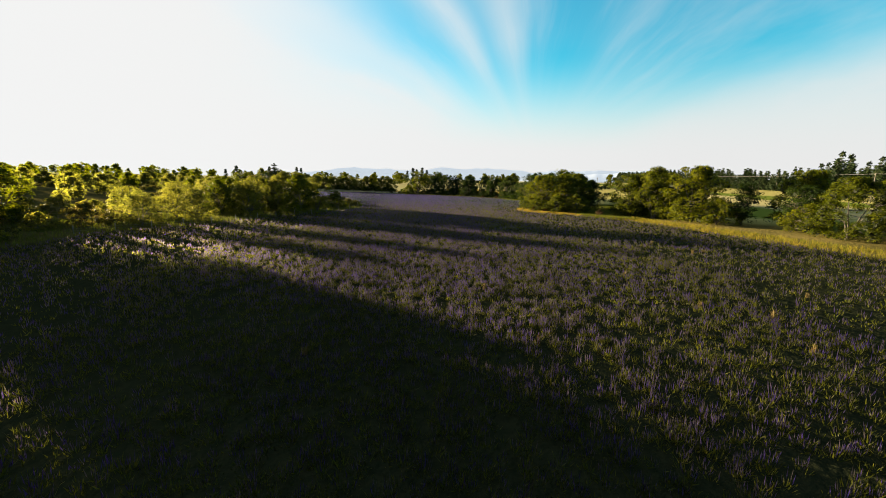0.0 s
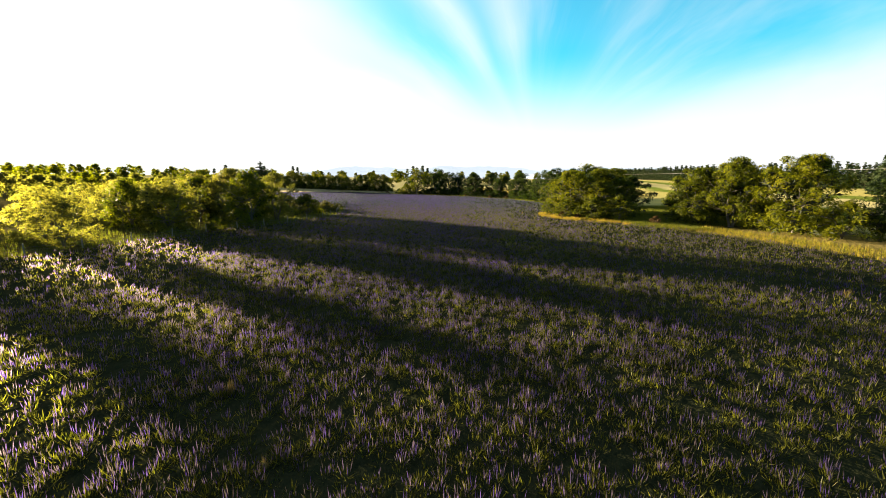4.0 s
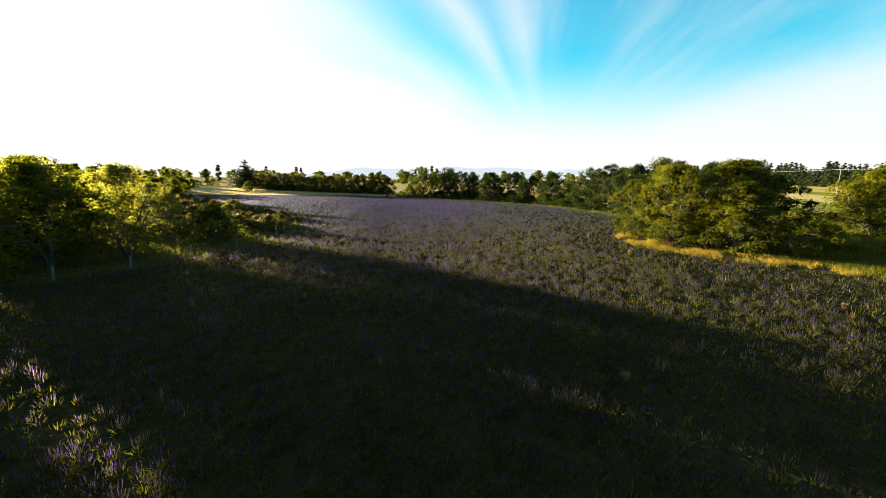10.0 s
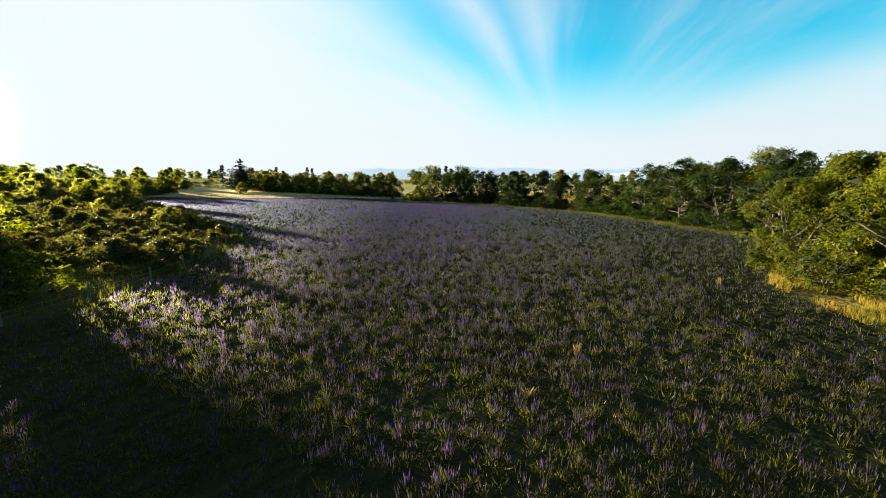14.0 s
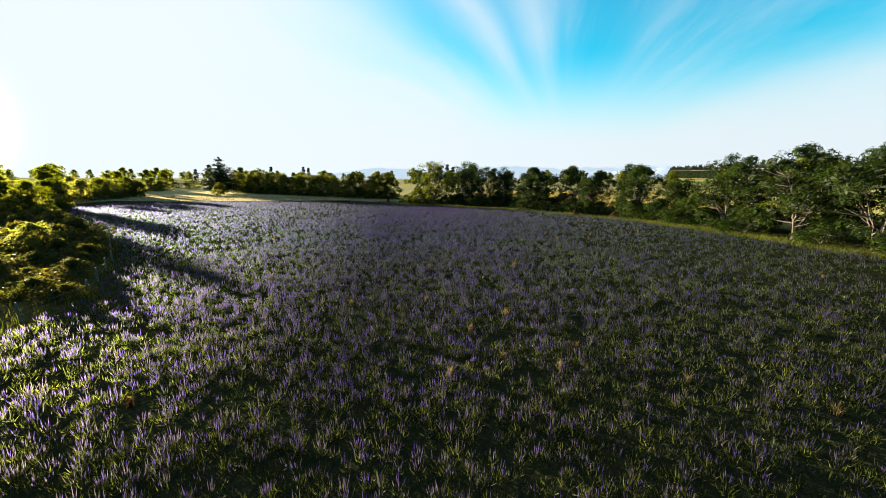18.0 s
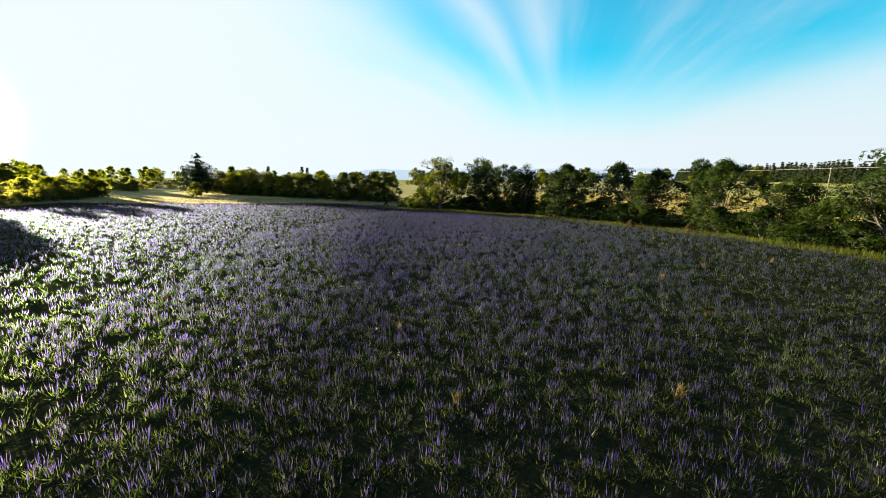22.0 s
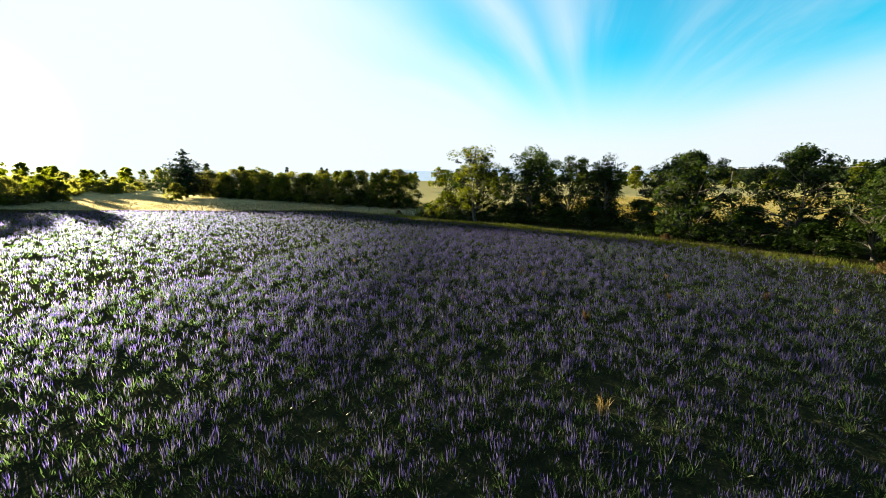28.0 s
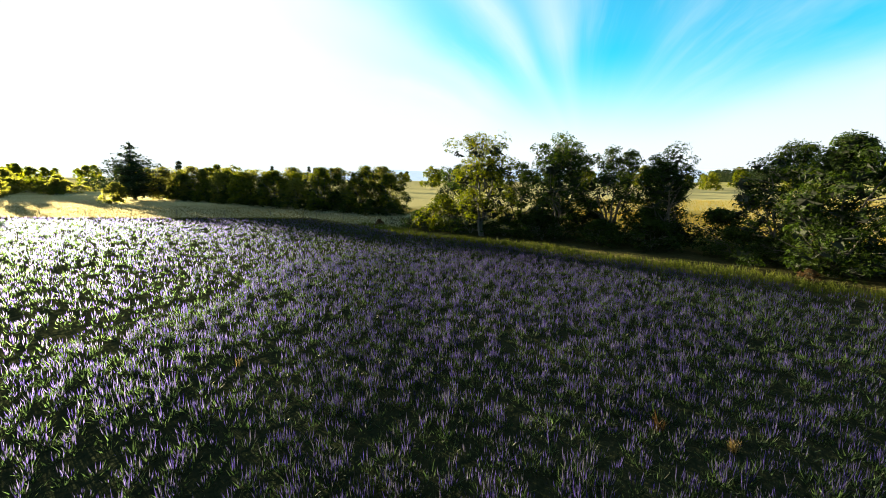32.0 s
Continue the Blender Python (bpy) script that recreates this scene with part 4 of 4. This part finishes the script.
for x, y, h in ((-141, 465, 13), (-136, 465, 12), (-163, 440, 12.5), (-129, 285, 10.5), (-136, 284, 8), (-11, 420, 11), (-5, 426, 14), (-1, 421, 12.5), (5, 428, 14.5), (10, 421, 12)):
    plant("poplar", x, y, h, label="tall narrow poplar standing far off", group="poplars", wide=1.15)


def conifer_meshes(name, seed, height, spread, tiers, per, card, mat, droop=0.1, clear=0.04, ragged=0.25, taper=0.75):
    """A conifer of whorled boughs, wide below, with a spiky top."""
    rng = np.random.default_rng(seed)
    runs = [(np.stack([np.zeros(7), np.zeros(7), np.linspace(-0.1, height * 0.97, 7)], 1), np.linspace(0.028 * height, 0.02, 7))]
    C, N = [], []
    for t in range(tiers):
        f = clear + (1 - clear) * (t + 0.5) / tiers
        reach = spread * 0.5 * (1 - f) ** taper * min(1.0, 0.55 + f * 3)
        for b in range(max(3, round(per * min(1.0, 1.6 * (1 - f))))):
            a = rng.uniform(0, 6.28)
            f = clear + (1 - clear) * min(0.955, max(0.01, (t + rng.uniform(-0.6, 1.6)) / tiers))
            L = reach * rng.uniform(1 - ragged * 1.4, 1 + ragged)
            e = np.linspace(0, 1, 4 if card < 1 else 3)
            bough = np.stack([np.cos(a) * L * e, np.sin(a) * L * e, f * height + L * (0.28 * e - droop * e ** 2)], 1)
            runs.append((bough, 0.006 * height * (1 - 0.85 * e) + 0.01))
            k = max(3, int(26 * L / (spread * 0.5)))
            w = rng.uniform(0.25, 1.08, k)
            side = rng.normal(0, 0.12 * L + 0.12, k)
            C.append(np.stack([np.cos(a) * L * w - np.sin(a) * side, np.sin(a) * L * w + np.cos(a) * side, f * height + L * (0.28 * w - droop * w ** 2) + rng.normal(0, 0.05 * L + 0.05, k)], 1))
            N.append(np.tile([math.cos(a) * 0.7, math.sin(a) * 0.7, 0.35], (k, 1)) + rng.normal(0, 0.35, (k, 3)))
    tv, tf = tubes(runs, 5 if card < 1 else 3)
    V, F = leaf_cards(rng, np.concatenate(C), np.concatenate(N), card, 0.36)
    return mesh_from(name + "_trunk", tv, tf, BARK, True), mesh_from(name + "_crown", V, F, mat)


TREES["macrocarpa"], OWN["macrocarpa"] = conifer_meshes("macrocarpa", 31, 18.0, 15.5, 26, 17, 0.7, NEEDLE, droop=0.08, ragged=0.6, taper=0.95), 18.0
TREES["pine_a"], OWN["pine_a"] = conifer_meshes("pine_a", 32, 22.0, 7.0, 20, 5, 1.2, NEEDLE, clear=0.02, ragged=0.35), 22.0
TREES["pine_b"], OWN["pine_b"] = conifer_meshes("pine_b", 33, 22.0, 5.6, 20, 5, 1.2, NEEDLE, clear=0.02, ragged=0.45), 22.0
TREES["pine_near"], OWN["pine_near"] = conifer_meshes("pine_near", 34, 22.0, 8.0, 19, 8, 1.1, NEEDLE, clear=0.05, ragged=0.3), 22.0
plant("macrocarpa", -70, 192.5, 11.9, wide=1.25, name="conifer", label="large dark ragged conifer at the field corner", category="tree")
belt = random.Random(19)
for i in range(290):
    s = (i + belt.uniform(-0.4, 0.4)) / 289
    plant(belt.choice(("pine_a", "pine_b")), 160 + 270 * s ** 1.15 + (i % 3) * 3, 120 + 690 * s ** 1.15, belt.uniform(7.2, 11.2) * (1 + 1.0 * s), wide=belt.uniform(1.25, 1.75), name="pine_tree", label="dark pine in a shelter belt", group="pine shelter belt")
for x, y, h in ((120, 100, 13), (124, 107, 12), (131, 112, 14.5), (136, 105, 12.5), (112, 97, 10), (141, 117, 13), (147, 112, 12), (127, 101, 11), (116, 104, 10.5), (134, 118, 11.5)):
    plant("pine_near", x, y, h, wide=1.3, name="pine_tree", label="tall dark pine in low sun", group="near pines")


# ---------------------------------------------------------------- power line, fences, sheds
def box_bm(bm, size, centre, bevel=0.02):
    made = bmesh.ops.create_cube(bm, size=1.0, matrix=Matrix.Translation(centre) @ Matrix.Diagonal((*size, 1)))
    edges = {e for v in made["verts"] for e in v.link_edges}
    bmesh.ops.bevel(bm, geom=list(edges), offset=bevel, segments=1, affect="EDGES")


def part(name, bm, mat, parent, label=""):
    me = bpy.data.meshes.new(name)
    bm.to_mesh(me)
    bm.free()
    me.materials.append(mat)
    return under(name, me, parent, label)


def lathe(bm, profile, at=(0, 0, 0), sides=10):
    rings = []
    for r, z in profile:
        rings.append([bm.verts.new((at[0] + r * math.cos(6.2832 * i / sides), at[1] + r * math.sin(6.2832 * i / sides), at[2] + z)) for i in range(sides)])
    for a, b in zip(rings, rings[1:]):
        for i in range(sides):
            bm.faces.new((a[i], a[(i + 1) % sides], b[(i + 1) % sides], b[i]))
    bm.faces.new(rings[0][::-1]), bm.faces.new(rings[-1])


POLES = [(131, 54), (113, 88), (94.5, 122.5), (75.6, 159), (57.5, 194), (39.5, 228), (21.5, 262), (3.5, 296)]
POLE_H = 11.5


def build_poles():
    pole = new("power_pole")
    bm = bmesh.new()
    lathe(bm, [(0.17, -0.1), (0.16, 3), (0.13, 7.5), (0.11, POLE_H - 0.02), (0.09, POLE_H)])
    part("post", bm, WOOD, pole, "pale round pole")
    bm = bmesh.new()
    box_bm(bm, (1.9, 0.12, 0.14), (0, 0.16, POLE_H - 0.45))
    part("crossarm", bm, WOOD, pole)
    for dx in (-0.85, 0.0, 0.85):
        bm = bmesh.new()
        lathe(bm, [(0.02, 0), (0.05, 0.04), (0.035, 0.1), (0.06, 0.14), (0.03, 0.22)], (dx, 0.16, POLE_H - 0.38), 8)
        part("insulator", bm, PORCELAIN, pole)
    tagged(pole, "pale wooden power pole with a crossarm, standing in a paddock", "power pole", "power line")
    line = [Vector((x * PLAN, y * PLAN, float(land(x * PLAN, y * PLAN)))) for x, y in POLES]
    for i, p in enumerate(line):
        d = (line[min(i + 1, len(line) - 1)] - line[max(i - 1, 0)])
        m = pose(p.x, p.y, p.z, 0, 0, math.degrees(math.atan2(d.y, d.x)) - 90)
        if i:
            copy_thing(pole, m)
        else:
            pole.matrix_world = m
    for a, b in zip(line, line[1:]):
        d = (b - a).normalized()
        side = Vector((d.y, -d.x, 0))
        for k, dx in enumerate((-0.85, 0.0, 0.85)):
            t = np.linspace(0, 1, 14)
            p = np.array([a + side * dx + Vector((0, 0, POLE_H - 0.16)) + (b - a) * s - Vector((0, 0, 1.5 * s * (1 - s))) for s in t])
            v, f = tubes([(p, np.full(14, 0.013))], 4)
            tagged(new("power_wire", mesh_from("power_wire", v, f, WIRE)), "thin pale wire sagging between the power poles", "wire", "power line wires")


build_poles()


def build_fence(points, spacing, label, group, height=1.25, wires=3):
    rng = random.Random(int(points[0][1]))
    pts = [Vector((x * PLAN, y * PLAN, 0)) for x, y in points]
    fence = tagged(new("wire_fence"), label, "fence", group)
    bm0 = bmesh.new()
    lathe(bm0, [(0.075, -0.1), (0.07, height - 0.05), (0.05, height)], sides=8)
    post_me = bpy.data.meshes.new("fence_post")
    bm0.to_mesh(post_me), bm0.free()
    post_me.materials.append(WOOD)
    spots_, runs = [], []
    for a, b in zip(pts, pts[1:]):
        k = max(1, round((b - a).length / spacing))
        spots_ += [a + (b - a) * (i / k) for i in range(k)]
    spots_.append(pts[-1])
    spots_ = [Vector((p.x, p.y, float(land(p.x, p.y)))) for p in spots_]
    for p in spots_:
        ob = under("post", post_me, fence)
        ob.matrix_world = pose(p.x, p.y, p.z, rng.uniform(-4, 4), rng.uniform(-4, 4), rng.uniform(0, 360))
    for w in range(wires):
        h = height * (0.35 + 0.28 * w)
        for a, b in zip(spots_, spots_[1:]):
            runs.append(([a + Vector((0, 0, h)), (a + b) / 2 + Vector((0, 0, h - 0.04)), b + Vector((0, 0, h))], [0.008] * 3))
    v, f = tubes([([tuple(q) for q in p], r) for p, r in runs], 4)
    under("wires", mesh_from("wires", v, f, FENCE_WIRE), fence, "thin fence wires")


build_fence([(-77, 156), (-58, 163.5), (-40, 164.5), (-22, 166.5), (-12, 158)], 9.0, "old wooden posts with wires at the field's far edge", "fences")
build_fence([(-30.5, 33), (-24, 42.5), (-20, 51), (-15.2, 59), (-12.9, 66), (-12.3, 72), (-14.3, 84.5), (-19.4, 91.8), (-31, 105), (-51, 122)], 5.0, "leaning wooden posts with slack wires along the bank", "fences", 1.15, 2)


def build_shed(x, y, size, turn, label):
    w, d, h = size
    shed = new("farm_shed")
    bm = bmesh.new()
    box_bm(bm, (w, d, h), (0, 0, h / 2))
    part("walls", bm, PAINT, shed, "white boards")
    bm = bmesh.new()
    vs = [bm.verts.new(p) for p in ((-w / 2 - 0.3, -d / 2 - 0.4, h), (w / 2 + 0.3, -d / 2 - 0.4, h), (w / 2 + 0.3, d / 2 + 0.4, h), (-w / 2 - 0.3, d / 2 + 0.4, h), (-w / 2 - 0.3, 0, h + d * 0.32), (w / 2 + 0.3, 0, h + d * 0.32))]
    for f in ((0, 1, 5, 4), (2, 3, 4, 5), (0, 4, 3), (1, 2, 5), (3, 2, 1, 0)):
        bm.faces.new([vs[i] for i in f])
    part("roof", bm, ROOF, shed, "grey sheet roof")
    for k in (-1, 1):
        bm = bmesh.new()
        box_bm(bm, (w * 0.2, 0.1, h * 0.45), (k * w * 0.25, -d / 2 - 0.03, h * 0.5))
        part("window", bm, ROOF, shed, "dark window")
    x, y = x * PLAN, y * PLAN
    shed.matrix_world = pose(x, y, float(land(x, y)), 0, 0, turn)
    tagged(shed, label, "shed", "farm buildings")


build_shed(178, 238, (9, 4, 2.4), 20, "long white farm shed far across the paddock")
build_shed(189, 246, (5, 4, 2.2), 30, "small white farm building across the paddock")


def build_tufts():
    """Seeding grass tufts, straw-pale and rusty, here and there among the lupines."""
    rng = np.random.default_rng(91)
    kinds = []
    for k, (mat, tall) in enumerate(((STRAW, 0.62), (STRAW, 0.5), (RUST, 0.6))):
        V, F = [], []
        for i in range(46):
            a, r = rng.uniform(0, 6.28), rng.uniform(0, 0.16)
            x, y, w = math.cos(a * 3) * r, math.sin(a * 3) * r, rng.uniform(0.008, 0.016)
            h, lean = tall * rng.uniform(0.55, 1.15), rng.uniform(0.05, 0.32)
            tip = (x + math.cos(a) * lean, y + math.sin(a) * lean, h)
            mid = (x + math.cos(a) * lean * 0.35, y + math.sin(a) * lean * 0.35, h * 0.6)
            n0 = len(V)
            V += [(x - math.sin(a) * w, y + math.cos(a) * w, 0), (x + math.sin(a) * w, y - math.cos(a) * w, 0), (mid[0] + math.sin(a) * w, mid[1] - math.cos(a) * w, mid[2]), (mid[0] - math.sin(a) * w, mid[1] + math.cos(a) * w, mid[2]), tip]
            F += [(n0, n0 + 1, n0 + 2), (n0, n0 + 2, n0 + 3), (n0 + 3, n0 + 2, n0 + 4)]
        kinds.append(mesh_from("grass_tuft", V, np.array(F), mat))
    spots_ = [(1.5, 77.5), (3, 78.5), (4.4, 77.8), (5.2, 79), (2.2, 80.4), (6.2, 78.2), (3.6, 81.8), (-0.4, 82.4), (0.6, 83.6), (7.4, 77.2), (16.3, 50.4), (-6.1, 23.1), (-4.6, 22.6), (4.0, 61.8), (5.1, 57.7), (10.7, 118.6), (10.9, 104.2), (12, 117)]
    while len(spots_) < 90:
        x, y = rng.uniform(-14, 24), rng.uniform(4, 128)
        if inside(FIELD, np.array([x * PLAN]), np.array([y * PLAN]))[0]:
            spots_.append((x, y))
    for i, (x, y) in enumerate(spots_):
        k = 2 if i % 4 == 3 else i % 2
        ob = new("grass_tuft", kinds[k])
        s = rng.uniform(0.8, 1.3)
        ob.matrix_world = Matrix.LocRotScale((x * PLAN, y * PLAN, -0.02), Euler((0, 0, rng.uniform(0, 6.28))), (s * 0.9, s * 0.9, s * 0.8))
        tagged(ob, "rust-brown seeding weed among the lupines" if k == 2 else "pale straw-coloured grass tuft among the lupines", "grass tuft", "tufts in the field")


build_tufts()
